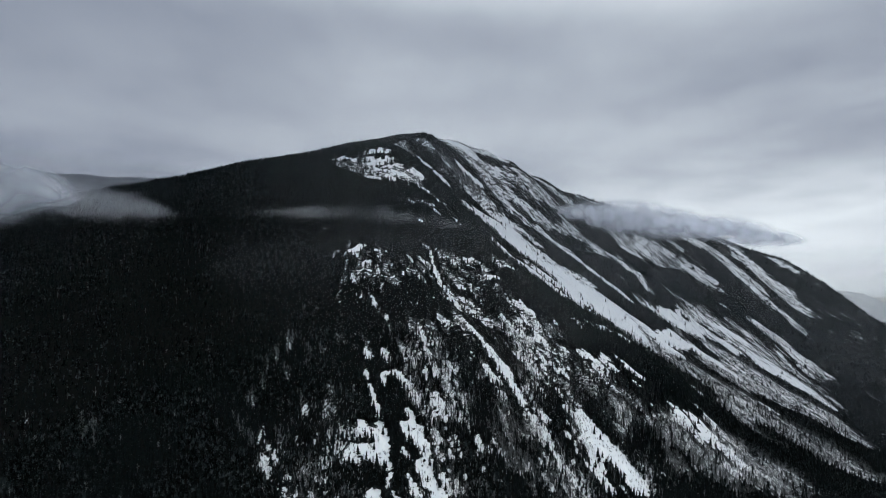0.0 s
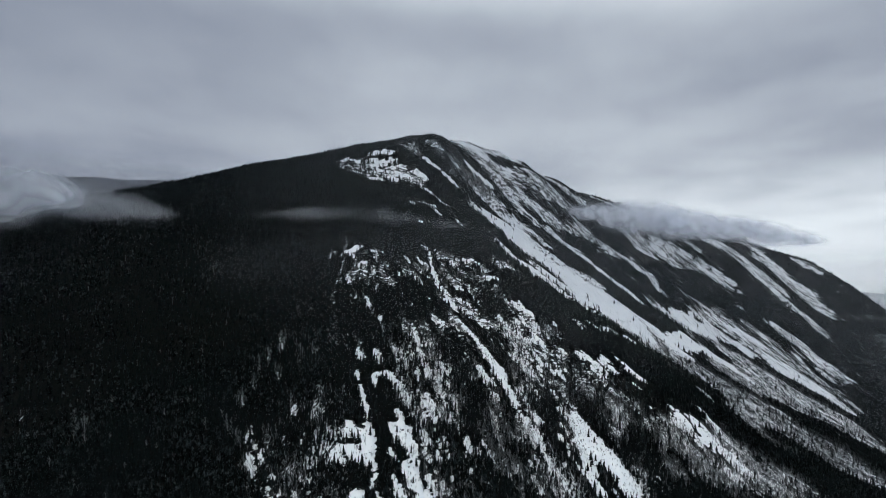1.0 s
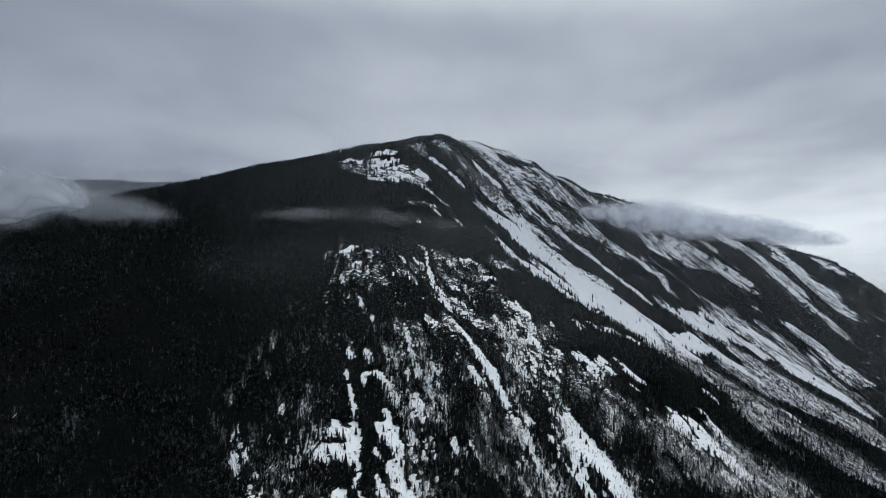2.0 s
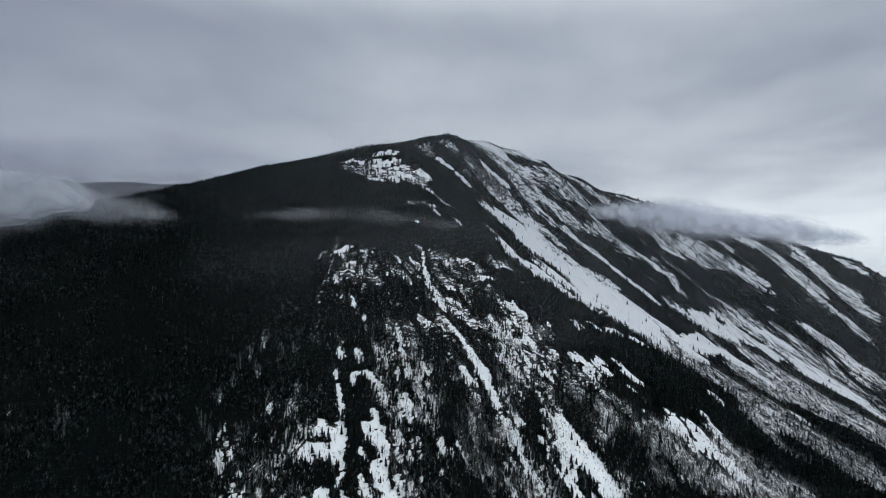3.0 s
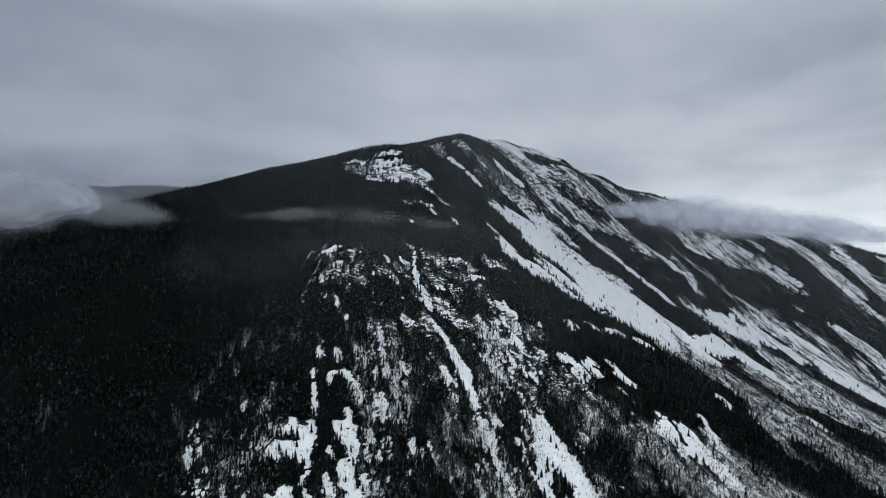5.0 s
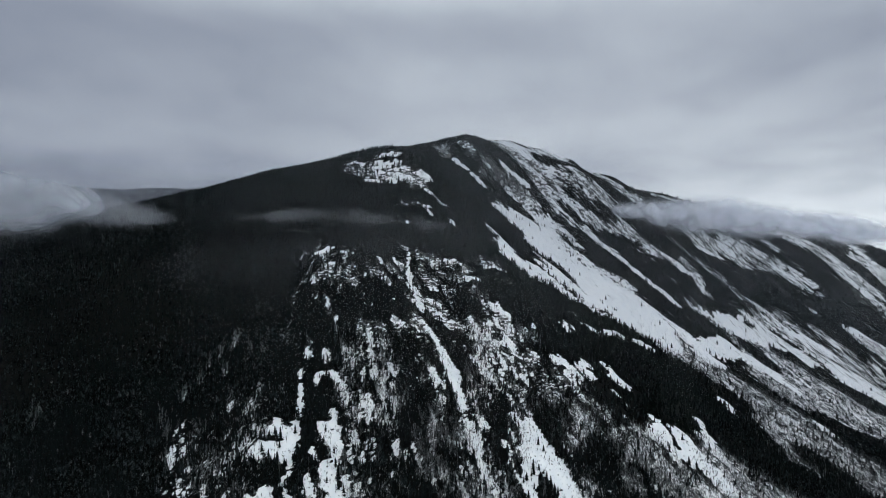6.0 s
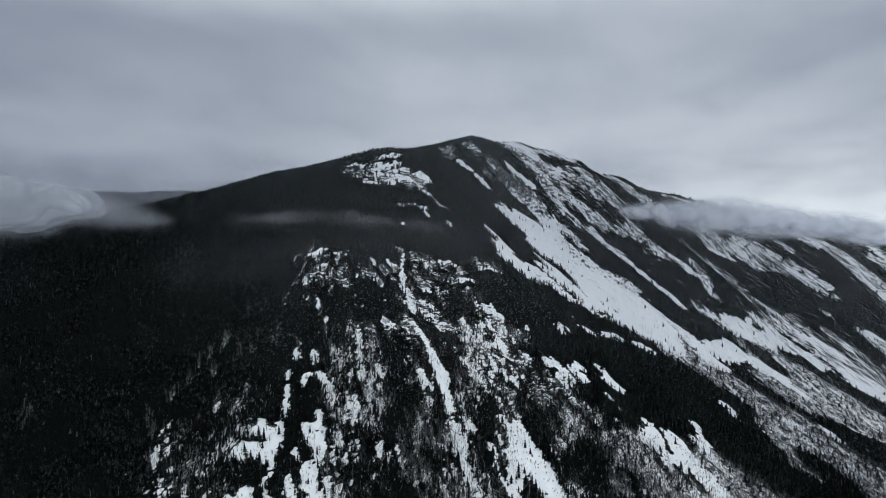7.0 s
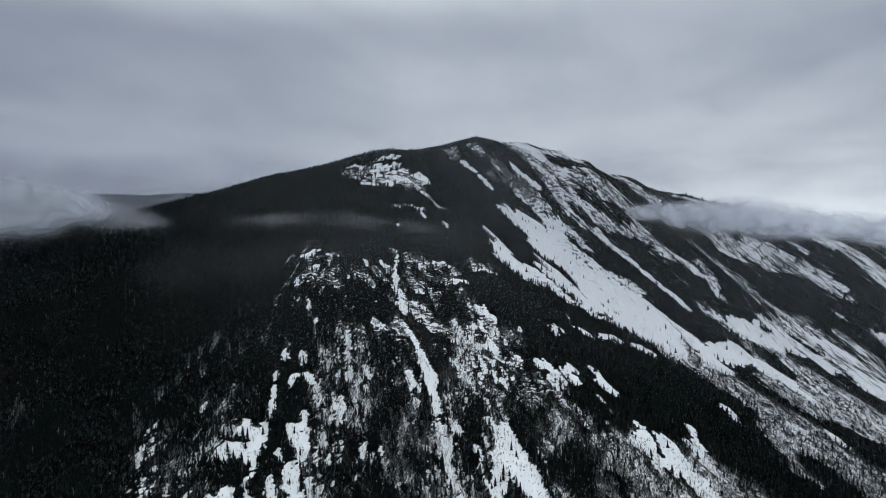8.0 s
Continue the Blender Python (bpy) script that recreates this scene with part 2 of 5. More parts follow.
knoll(291, 1406, 14.5, 120, 120, 0)
knoll(371, 1393, -25.2, 120, 120, 0)
knoll(439, 1276, -16.6, 112, 112, 0)
knoll(582, 1243, 31.4, 113, 113, 0)
knoll(751, 1543, 26.7, 130, 130, 0)
knoll(376, 892, -7.9, 79, 79, 0)
knoll(-36, 559, 16.9, 48, 48, 0)
knoll(-143, 459, -10.7, 44, 44, 0)
knoll(-118, 482, 5.1, 44, 44, 0)
knoll(482, 1035, -7.2, 93, 93, 0)
knoll(351, 722, -13.3, 65, 65, 0)
knoll(-593, 1325, -3.6, 127, 127, 0)
knoll(-235, 853, 4.4, 77, 77, 0)
knoll(-205, 1014, 1.0, 90, 90, 0)
knoll(-156, 1053, 1.6, 92, 92, 0)
knoll(-112, 1191, 2.4, 102, 102, 0)
knoll(-36, 1109, 2.5, 95, 95, 0)
knoll(308, 1575, -21.4, 130, 130, 0)
knoll(382, 1648, 10.8, 130, 130, 0)
knoll(1070, 2124, -7.2, 130, 130, 0)
knoll(1063, 1904, 3.4, 130, 130, 0)
knoll(1147, 1819, 2.7, 130, 130, 0)
knoll(1185, 1707, 2.7, 130, 130, 0)
knoll(-183, 803, -1.9, 72, 72, 0)
knoll(-23, 1215, 5.0, 103, 103, 0)
knoll(84, 1332, 2.7, 113, 113, 0)
knoll(185, 1375, -18.9, 117, 117, 0)
knoll(1187, 2155, 8.2, 130, 130, 0)
knoll(-738, 1245, -12.1, 127, 127, 0)
knoll(-279, 765, 2.0, 72, 72, 0)
knoll(69, 716, -4.5, 42, 42, 0)
knoll(119, 727, -4.5, 42, 42, 0)
knoll(169, 732, -4.5, 42, 42, 0)
knoll(218, 718, -4.5, 42, 42, 0)
knoll(250, 760, -4.5, 42, 42, 0)
knoll(301, 754, -4.5, 42, 42, 0)
knoll(26, 1300, 2.3, 22, 22, 0)
knoll(49, 1304, -2.8, 22, 22, 0)
knoll(61, 1307, -2.0, 22, 22, 0)
knoll(84, 1312, 1.8, 22, 22, 0)
knoll(95, 1312, 4.3, 22, 22, 0)
knoll(107, 1317, 3.4, 22, 22, 0)
knoll(115, 1322, -1.3, 22, 22, 0)
knoll(122, 1322, -3.3, 22, 22, 0)
knoll(133, 1325, -1.3, 22, 22, 0)
knoll(142, 1324, 3.1, 22, 22, 0)
knoll(151, 1321, 3.8, 22, 22, 0)
knoll(159, 1329, 0.8, 22, 22, 0)
knoll(165, 1336, -3.3, 22, 22, 0)
knoll(171, 1328, -3.7, 22, 22, 0)
knoll(179, 1330, -4.3, 22, 22, 0)
knoll(202, 1446, 4.5, 22, 22, 0)
knoll(223, 1465, 4.4, 22, 22, 0)
knoll(235, 1459, 2.2, 22, 22, 0)
knoll(247, 1455, 0.9, 22, 22, 0)
knoll(270, 1465, -1.1, 22, 22, 0)
knoll(280, 1474, -0.9, 22, 22, 0)
knoll(299, 1524, -2.2, 22, 22, 0)
knoll(320, 1536, 3.0, 22, 22, 0)
knoll(358, 1650, 3.4, 22, 22, 0)
knoll(379, 1651, 0.7, 22, 22, 0)
knoll(-106, 1187, -4.2, 30, 30, 0)
knoll(-94, 1179, -1.4, 30, 30, 0)
knoll(-84, 1186, 4.0, 30, 30, 0)
knoll(-52, 1110, -1.0, 30, 30, 0)
knoll(-22, 1111, 1.4, 30, 30, 0)
knoll(-4, 1226, -1.2, 30, 30, 0)






def spline(u):
    return (1 - u) ** 3 / 6, (3 * u ** 3 - 6 * u ** 2 + 4) / 6, (-3 * u ** 3 + 3 * u ** 2 + 3 * u + 1) / 6, u ** 3 / 6


def smooth(x, lo, hi):
    u = np.clip((x - lo) / (hi - lo), 0, 1)
    return u * u * (3 - 2 * u)


def mountain(x, y):
    """The bare form of the mountain, without its small relief."""
    ny, nx = NET.shape
    gx = np.clip((x - NET_X) / NET_STEP, 0, nx - 1 - 1e-6)
    gy = np.clip((y - NET_Y) / NET_STEP, 0, ny - 1 - 1e-6)
    ix, iy = np.floor(gx).astype(int), np.floor(gy).astype(int)
    wx, wy = spline(gx - ix), spline(gy - iy)
    z = np.zeros(np.shape(x))
    for b in range(4):
        for a in range(4):
            z += wx[a] * wy[b] * NET[np.clip(iy + b - 1, 0, ny - 1), np.clip(ix + a - 1, 0, nx - 1)]
    for kx, ky, rise, long, wide, turned in KNOLLS:
        c, s = math.cos(turned), math.sin(turned)
        u, v = (x - kx) * c + (y - ky) * s, -(x - kx) * s + (y - ky) * c
        z += rise * np.exp(-(u / long) ** 2 - (v / wide) ** 2)
    # beyond the net the land sinks to the valley floor
    over = np.hypot(np.maximum(0, np.maximum(NET_X - x, x - 1300)), np.maximum(0, np.maximum(NET_Y - y, y - 2300)))
    z = z * (1 - smooth(over, 0, 900))
    # long flat hill far behind the west ridge
    k = np.clip(((x + 620) * -630 + (y - 1370) * -570) / 721800, 0, 1.3)
    d = np.hypot(x + 620 + 630 * k, y - 1370 + 570 * k)
    z = np.maximum(z, 452 - 22 * k - (d / 19) ** 2 * 0.62)
    # distant ranges
    z += 34 * np.exp(-((x - 3000) / 700) ** 2 - ((y - 3700) / 500) ** 2) + 22 * np.exp(-((x - 2300) / 400) ** 2 - ((y - 4100) / 500) ** 2)
    z += smooth(over, 300, 1500) * 12 * (1 + grain(x, y, 900, 40))
    z = np.where(z > 12, z, 12 - 12 * np.tanh((12 - z) / 30))
    z = z - 170 * smooth(x, 1150, 2300) * smooth(y, 1200, 2600)
    return z + 250 * np.exp(-((x - 2450) / 330) ** 2 - ((y - 4100) / 420) ** 2)


# ---- where snow lies open and where the woods thin out ----
SNOW, GREY, SPECKLE, HARDWOOD, THIN, DENSE, STRIP = [], [], [], [], [], [], []


def stroke(kind, half, *way):
    kind.append((half, np.array(way, float).reshape(-1, 2)))


stroke(SNOW, 2.5, -85.8, 565.1, -77.5, 567.8, -72.1, 571.5, -68.1, 572.2)
stroke(SNOW, 1.6, -68.0, 568.5, -58.5, 570.8)
stroke(SPECKLE, 2.2, -94.5, 562.1, -81.3, 563.0, -58.8, 568.1)
stroke(SNOW, 0.8, -71.2, 556.1, -58.9, 559.0)
stroke(SPECKLE, 6.2, -66, 549, -50, 547, -41, 549)
stroke(SPECKLE, 4.9, -46, 559, -34, 563, -25, 570)
stroke(SNOW, 1.3, -37.4, 552.2, -34.4, 559.1)
stroke(SNOW, 1.2, -45.9, 559.4, -39.0, 558.9)
stroke(SNOW, 1.6, -23.6, 563.7, -16.1, 572.6)
stroke(SNOW, 1.6, -19.8, 583.1, -12.9, 588.8, -5.8, 594.2)
stroke(SNOW, 2.3, -22.3, 603.6, -13.6, 604.4)
stroke(SNOW, 1.9, -31.8, 588.9, -28.4, 585.9)
stroke(SPECKLE, 3.7, -25, 584, -13, 601)
stroke(GREY, 1.4, -76.9, 542.9, -72.6, 532.7, -69.5, 526.1, -65.1, 518.8)
stroke(GREY, 2.3, -62.2, 530.0, -57.9, 524.0, -52.4, 518.7)
stroke(SNOW, 1.4, -61.1, 527.9, -58.3, 523.9)
stroke(GREY, 2.7, -47.6, 515.4, -43.7, 512.0, -43.0, 506.1)
stroke(SNOW, 1.8, -46.2, 515.7, -44.8, 512.6)
stroke(SNOW, 2, -10.5, 530.1, -2.8, 535.7, 4.1, 538.1)
stroke(SPECKLE, 5.2, -24, 520, -8, 525, 7, 536)
stroke(SNOW, 1.7, 3.0, 536.0, 7.9, 535.4)
stroke(GREY, 3.8, -18, 518, -13, 508, -7, 498)
stroke(SNOW, 2.4, -17.6, 513.9, -12.4, 507.4)
stroke(SNOW, 1.9, -13.4, 505.7, -8.3, 499.4)
stroke(SPECKLE, 2.4, -28.4, 515.6, -20.1, 508.5)
stroke(SNOW, 2.2, -60.4, 483.8, -55.8, 483.4)
stroke(SNOW, 2.2, -47.2, 489.7, -45.4, 486.9)
stroke(GREY, 2.7, -61.0, 492.5, -56.9, 490.0)
stroke(GREY, 1.8, -36.1, 503.2, -31.8, 495.9)
stroke(GREY, 1.3, -72.6, 488.2, -65.9, 486.2)
stroke(SNOW, 1.7, -8.8, 554.2, -5.4, 555.0)
stroke(GREY, 5.4, -7, 603, 2, 586, 12, 565)
stroke(SPECKLE, 3.7, -17, 626, -7, 626)
stroke(SPECKLE, 2.5, 0.3, 574.2, -4.2, 556.5)
stroke(GREY, 5.7, 15, 560, 22, 550, 29, 545)
stroke(GREY, 5.4, 30, 542, 39, 532, 46, 523)
stroke(SNOW, 1.5, 13.3, 541.7, 18.0, 542.9)
stroke(SPECKLE, 5.2, 10, 549, 19, 537)
stroke(GREY, 3.9, 31, 517, 38, 513, 46, 506)
stroke(SNOW, 1.7, 35.1, 514.2, 42.7, 507.3)
stroke(GREY, 4.5, 49, 527, 57, 511, 60, 500, 65, 488)
stroke(GREY, 4.9, 33, 536, 47, 521, 58, 501, 67, 487)
stroke(GREY, 5.4, 23, 523, 34, 509, 47, 495, 51, 477)
stroke(GREY, 4.1, 66, 486, 73, 477, 79, 466)
stroke(GREY, 1.8, 79.9, 466.3, 82.6, 457.6, 87.0, 450.6)
stroke(GREY, 3.8, 60, 529, 66, 524)
stroke(GREY, 3.5, 42, 498, 46, 484, 47, 470)
stroke(SPECKLE, 6, -7, 632, 3, 627, 19, 629, 42, 634)
stroke(SNOW, 1.9, 0.1, 625.7, 6.0, 624.5, 9.8, 625.6)
stroke(SNOW, 2, 16.3, 632.0, 30.9, 638.8, 41.4, 635.5)
stroke(SNOW, 1.5, 31.8, 629.5, 45.1, 625.5, 55.9, 629.9, 64.2, 629.8)
stroke(SPECKLE, 5.1, 21, 620, 42, 624)
stroke(SPECKLE, 6.2, 52, 652, 66, 660, 83, 674)
stroke(SNOW, 1.7, 60.2, 652.4, 68.5, 659.3)
stroke(SNOW, 2.6, 71.2, 663.1, 77.0, 665.6)
stroke(SPECKLE, 5.6, 77, 656, 81, 651)
stroke(SPECKLE, 6.4, 0, 609, 22, 608, 31, 599)
stroke(SNOW, 1.7, 14.8, 601.2, 23.0, 600.7)
stroke(SPECKLE, 3.5, 16, 609, 39, 602)
stroke(SPECKLE, 6.4, 18, 580, 31, 577, 42, 569)
stroke(SNOW, 2.6, 21.0, 574.5, 32.8, 570.5)
stroke(SNOW, 2.3, 29.7, 566.7, 34.8, 566.3, 41.6, 564.8)
stroke(SNOW, 1.5, 19.7, 584.3, 24.9, 585.3)
stroke(GREY, 5.9, 55, 613, 65, 610, 71, 603)
stroke(SNOW, 3, 73, 608, 81, 607, 87, 605)
stroke(SNOW, 1.8, 74.7, 613.3, 78.6, 609.9)
stroke(SNOW, 2.1, 88.3, 597.7, 90.9, 592.7)
stroke(SPECKLE, 4.1, 84, 602, 92, 587)
stroke(SNOW, 2, 53.8, 582.7, 57.5, 581.0)
stroke(SNOW, 1.8, 67.6, 583.0, 74.1, 586.3)
stroke(SNOW, 2.6, 71.0, 574.8, 73.6, 573.9)
stroke(SNOW, 3.6, 81, 570, 91, 577)
stroke(SNOW, 3.2, 86, 562, 93, 561)
stroke(GREY, 6.7, 81, 563, 90, 557)
stroke(SPECKLE, 4.4, 100, 573, 107, 574, 114, 572)
stroke(SNOW, 2.1, 97.0, 569.7, 102.0, 569.8)
stroke(SNOW, 1.5, 111.1, 579.7, 116.9, 577.1)
stroke(SNOW, 1, 108.7, 607.0, 111.5, 613.6)
stroke(SNOW, 6, 137, 646, 139, 636)
stroke(SNOW, 2.7, 134.5, 639.4, 144.7, 651.9)
stroke(GREY, 2.6, 145.1, 716.5, 146.9, 698.2)
stroke(SNOW, 2, 151.6, 683.3, 157.9, 689.2)
stroke(SNOW, 3.9, 163, 691, 168, 695)
stroke(SNOW, 3.6, 176, 707, 191, 734, 201, 742)
stroke(SNOW, 5.3, 211, 754, 222, 765, 233, 776)
stroke(GREY, 6.7, 100, 601, 113, 601)
stroke(SNOW, 4.4, 131, 585, 138, 585)
stroke(SNOW, 5.8, 141, 577, 144, 572)
stroke(SNOW, 6.8, 155, 595, 158, 586)
stroke(SNOW, 3.7, 149, 590, 152, 589)
stroke(SNOW, 5, 176, 621, 179, 619)
stroke(SNOW, 6.1, 184, 609, 188, 604)
stroke(SNOW, 2.3, 181.8, 582.5, 183.2, 582.0)
stroke(SPECKLE, 6.6, 128, 562, 135, 549)
stroke(SPECKLE, 6.7, 141, 573, 147, 557)
stroke(GREY, 3.9, 152, 560, 150, 541, 145, 517)
stroke(GREY, 7.9, 156, 557, 165, 551)
stroke(GREY, 5.3, 129, 538, 139, 546)
stroke(HARDWOOD, 9.8, 143, 537, 161, 543)
stroke(SNOW, 1.6, 186.5, 558.6, 190.1, 560.9)
stroke(GREY, 2.1, 191.6, 574.9, 191.1, 563.8)
stroke(HARDWOOD, 6.6, 173, 532, 180, 534)
stroke(HARDWOOD, 9.1, 191, 549, 188, 520, 186, 495)
stroke(HARDWOOD, 21.4, 205, 538, 212, 523, 225, 514)
stroke(HARDWOOD, 18.3, 237, 527, 259, 532)
stroke(HARDWOOD, 28.3, 269, 571, 283, 566, 286, 549)
stroke(HARDWOOD, 17.3, 309, 578, 319, 570)
stroke(SNOW, 1.9, 210.4, 575.0, 212.7, 572.4)
stroke(SNOW, 3.2, 216, 574, 217, 563)
stroke(SNOW, 10.8, 217, 558, 225, 554)
stroke(SNOW, 10.7, 233, 571, 241, 566)
stroke(SNOW, 10.7, 235, 560, 245, 559, 252, 556)
stroke(SNOW, 11.1, 249, 557, 257, 553, 260, 550)
stroke(SNOW, 6.6, 260, 549, 268, 548)
stroke(SNOW, 3.4, 207, 551, 215, 552)
stroke(SNOW, 4.1, 257, 631, 258, 619)
stroke(SNOW, 5.1, 258, 615, 260, 600, 262, 589)
stroke(SNOW, 5.3, 255, 599, 258, 591)
stroke(SNOW, 3.7, 261, 590, 266, 586)
stroke(SNOW, 4.7, 235, 552, 235, 546)
stroke(STRIP, 1.6, 224.2, 562.0, 227.2, 553.9)
stroke(STRIP, 3, 246, 584, 251, 578, 252, 572)
stroke(SNOW, 3.8, 304, 762, 310, 762, 313, 758)
stroke(SNOW, 3.7, 312, 754, 316, 748)
stroke(SNOW, 6.8, 417, 818, 423, 814, 425, 801)
stroke(HARDWOOD, 39.1, 256, 837, 276, 819, 304, 811, 330, 800, 357, 785, 387, 776)
stroke(HARDWOOD, 32.4, 343, 762, 362, 740, 365, 710)
stroke(HARDWOOD, 35.4, 385, 763, 411, 755, 438, 739, 444, 689)
stroke(HARDWOOD, 62.2, 405, 908, 458, 917, 510, 908, 556, 906)
stroke(HARDWOOD, 38.8, 394, 964, 418, 945, 452, 937)
stroke(GREY, 13.4, 340, 813, 370, 816, 402, 808)
stroke(GREY, 9, 360, 795, 379, 795)
stroke(SNOW, 3.3, 370, 789, 386, 790)
stroke(SNOW, 10.6, 55, 776, 67, 769)
stroke(SNOW, 15.8, 70, 749, 81, 744, 91, 745)
stroke(SNOW, 13.4, 81, 723, 94, 737, 107, 767)
stroke(SNOW, 7.9, 104, 762, 114, 769, 120, 769)
stroke(SPECKLE, 8.2, 114, 765, 130, 773, 143, 762, 156, 765, 170, 770)
stroke(SNOW, 7.1, 127, 765, 140, 761, 153, 762, 169, 768)
stroke(SNOW, 6.1, 162, 756, 175, 760, 194, 782, 207, 786)
stroke(SNOW, 32.1, 61, 961, 76, 963, 93, 959, 105, 946)
stroke(SNOW, 22.7, 68, 937, 85, 933, 101, 928)
stroke(SNOW, 28.5, 101, 924, 126, 942, 146, 944)
stroke(SNOW, 37.5, 116, 896, 143, 894, 165, 877, 177, 851)
stroke(SNOW, 38, 174, 893, 199, 884, 213, 878, 236, 880)
stroke(SNOW, 30.7, 181, 818, 210, 830, 232, 834, 246, 840)
stroke(SNOW, 18.6, 213, 847, 236, 862, 257, 857)
stroke(SNOW, 9.3, 43, 1063, 59, 1080, 73, 1080, 92, 1069, 106, 1041)
stroke(SNOW, 18.2, 92, 1063, 114, 995, 139, 969, 163, 949)
stroke(SPECKLE, 15.1, 49, 1093, 87, 1098, 116, 1068, 150, 1013)
stroke(SNOW, 13.3, 263, 890, 283, 882, 298, 869, 308, 851)
stroke(SNOW, 8.7, 308, 851, 321, 849)
stroke(SNOW, 18.5, 322, 881, 346, 916, 361, 917, 371, 914)
stroke(SNOW, 17.9, 350, 929, 365, 917, 391, 931, 401, 927)
stroke(SNOW, 8.9, 389, 925, 399, 910, 408, 905)
stroke(SNOW, 8.8, 404, 900, 420, 901)
stroke(DENSE, 38, 299, 940, 319, 926, 336, 919)
stroke(DENSE, 16.6, 390, 977, 405, 950)
stroke(SPECKLE, 12.6, 321, 1000, 333, 1001, 351, 992)
stroke(SNOW, 5.4, 325, 1001, 338, 1002)
stroke(SNOW, 17.9, 363, 1005, 385, 1011, 405, 1011)
stroke(SNOW, 4.4, 384, 1022, 414, 1082)
stroke(SNOW, 19.5, 418, 1067, 454, 1099, 476, 1088)
stroke(SNOW, 14.4, 418, 1027, 460, 1067, 485, 1044)
stroke(SNOW, 26.9, 465, 1107, 507, 1102, 538, 1095)
stroke(SNOW, 22.1, 497, 1075, 520, 1051, 542, 1045)
stroke(SNOW, 29.1, 527, 1067, 556, 1060, 574, 1045)
stroke(SNOW, 27.4, 548, 1059, 576, 1050, 603, 1040, 614, 1020)
stroke(GREY, 40.9, 559, 1126, 598, 1097, 640, 1070)
stroke(STRIP, 4.2, 465, 1094, 494, 1068, 515, 1038)
stroke(STRIP, 4.5, 353, 969, 383, 977, 408, 950)
stroke(STRIP, 3.9, 444, 1097, 465, 1094)
stroke(SPECKLE, 13.1, 439, 1109, 482, 1129)
stroke(GREY, 23.2, 405, 974, 440, 966)
stroke(SNOW, 12.4, 540, 1177, 550, 1168, 557, 1151)
stroke(GREY, 7.4, 557, 1151, 565, 1139)
stroke(SNOW, 25.5, 651, 1262, 676, 1265)
stroke(SPECKLE, 37.3, 638, 1235, 668, 1228, 683, 1202, 701, 1188)
stroke(SNOW, 12.5, 636, 1169, 658, 1170)
stroke(SNOW, 20.7, 668, 1228, 692, 1202, 701, 1188)
stroke(SPECKLE, 9.5, 608, 1137, 622, 1132)
stroke(SPECKLE, 15.3, 662, 1159, 668, 1138)
stroke(GREY, 15.3, 338, 1315, 377, 1317, 419, 1313, 404, 1124, 443, 1150)
stroke(GREY, 13.6, 434, 1149, 484, 1163, 512, 1138)
stroke(SPECKLE, 15.6, 333, 1289, 387, 1314, 428, 1267, 441, 1142, 489, 1152)
stroke(SPECKLE, 12.3, 332, 1175, 337, 1090, 341, 1049, 348, 1044)
stroke(SNOW, 7.5, 305, 1085, 315, 1069)
stroke(SNOW, 9.3, 149, 1088, 168, 1092, 188, 1055, 201, 1049, 217, 1034)
stroke(SNOW, 5.1, 213, 1037, 237, 1019, 259, 1001)
stroke(SNOW, 6.3, 266, 994, 281, 984, 290, 971)
stroke(SPECKLE, 27.9, 392, 1417, 440, 1447, 489, 1453, 539, 1465)
stroke(SNOW, 12.1, 418, 1429, 464, 1470, 477, 1454)
stroke(SNOW, 7.4, 397, 1384, 447, 1406)
stroke(SPECKLE, 23, 478, 1500, 537, 1495, 566, 1475, 594, 1455)
stroke(SNOW, 15.9, 552, 1486, 578, 1474, 603, 1463)
stroke(SPECKLE, 14.3, 564, 1505, 601, 1492, 631, 1462)
stroke(SPECKLE, 11.9, 564, 1565, 590, 1550)
stroke(SPECKLE, 55.1, 670, 1673, 720, 1664, 740, 1617, 759, 1574)
stroke(SNOW, 26.9, 682, 1670, 705, 1644, 721, 1634)
stroke(SNOW, 14.6, 716, 1588, 738, 1554, 757, 1516)
stroke(SPECKLE, 25.2, 732, 1569, 757, 1516, 768, 1488)
stroke(SPECKLE, 16.7, 954, 2152, 888, 1877, 891, 1818)
stroke(SNOW, 9.2, 897, 1935, 888, 1860, 891, 1818)
stroke(SPECKLE, 36.9, 873, 1810, 892, 1730, 914, 1670, 933, 1638)
stroke(SNOW, 12.8, 892, 1759, 903, 1726)
stroke(SNOW, 9, 938, 1718, 959, 1695)
stroke(SPECKLE, 22.4, 773, 1474, 818, 1476, 814, 1414)
stroke(SNOW, 17.5, 793, 1469, 819, 1466)
stroke(SPECKLE, 21.9, 1006, 1897, 1024, 1862, 1027, 1826)
stroke(SNOW, 7.7, 1003, 1863, 1005, 1824)
stroke(SPECKLE, 14.8, 611, 1438, 630, 1429)
stroke(SPECKLE, 9.8, 572, 1302, 574, 1266)
stroke(SNOW, 19.6, 9, 1275, 30, 1265, 53, 1249)
stroke(SPECKLE, 37.2, 19, 1234, 44, 1223, 65, 1220)
stroke(SNOW, 8.7, 58, 1270, 81, 1294)
stroke(SPECKLE, 28.9, 86, 1295, 115, 1303)
stroke(SPECKLE, 30.4, 60, 1211, 92, 1218, 118, 1192)
stroke(SNOW, 18, 81, 1230, 103, 1223)
stroke(SNOW, 12.2, 60, 1227, 81, 1232)
stroke(SPECKLE, 19.4, 60, 1204, 82, 1181, 107, 1148)
stroke(SNOW, 11.2, 130, 1245, 155, 1251, 167, 1228, 182, 1216)
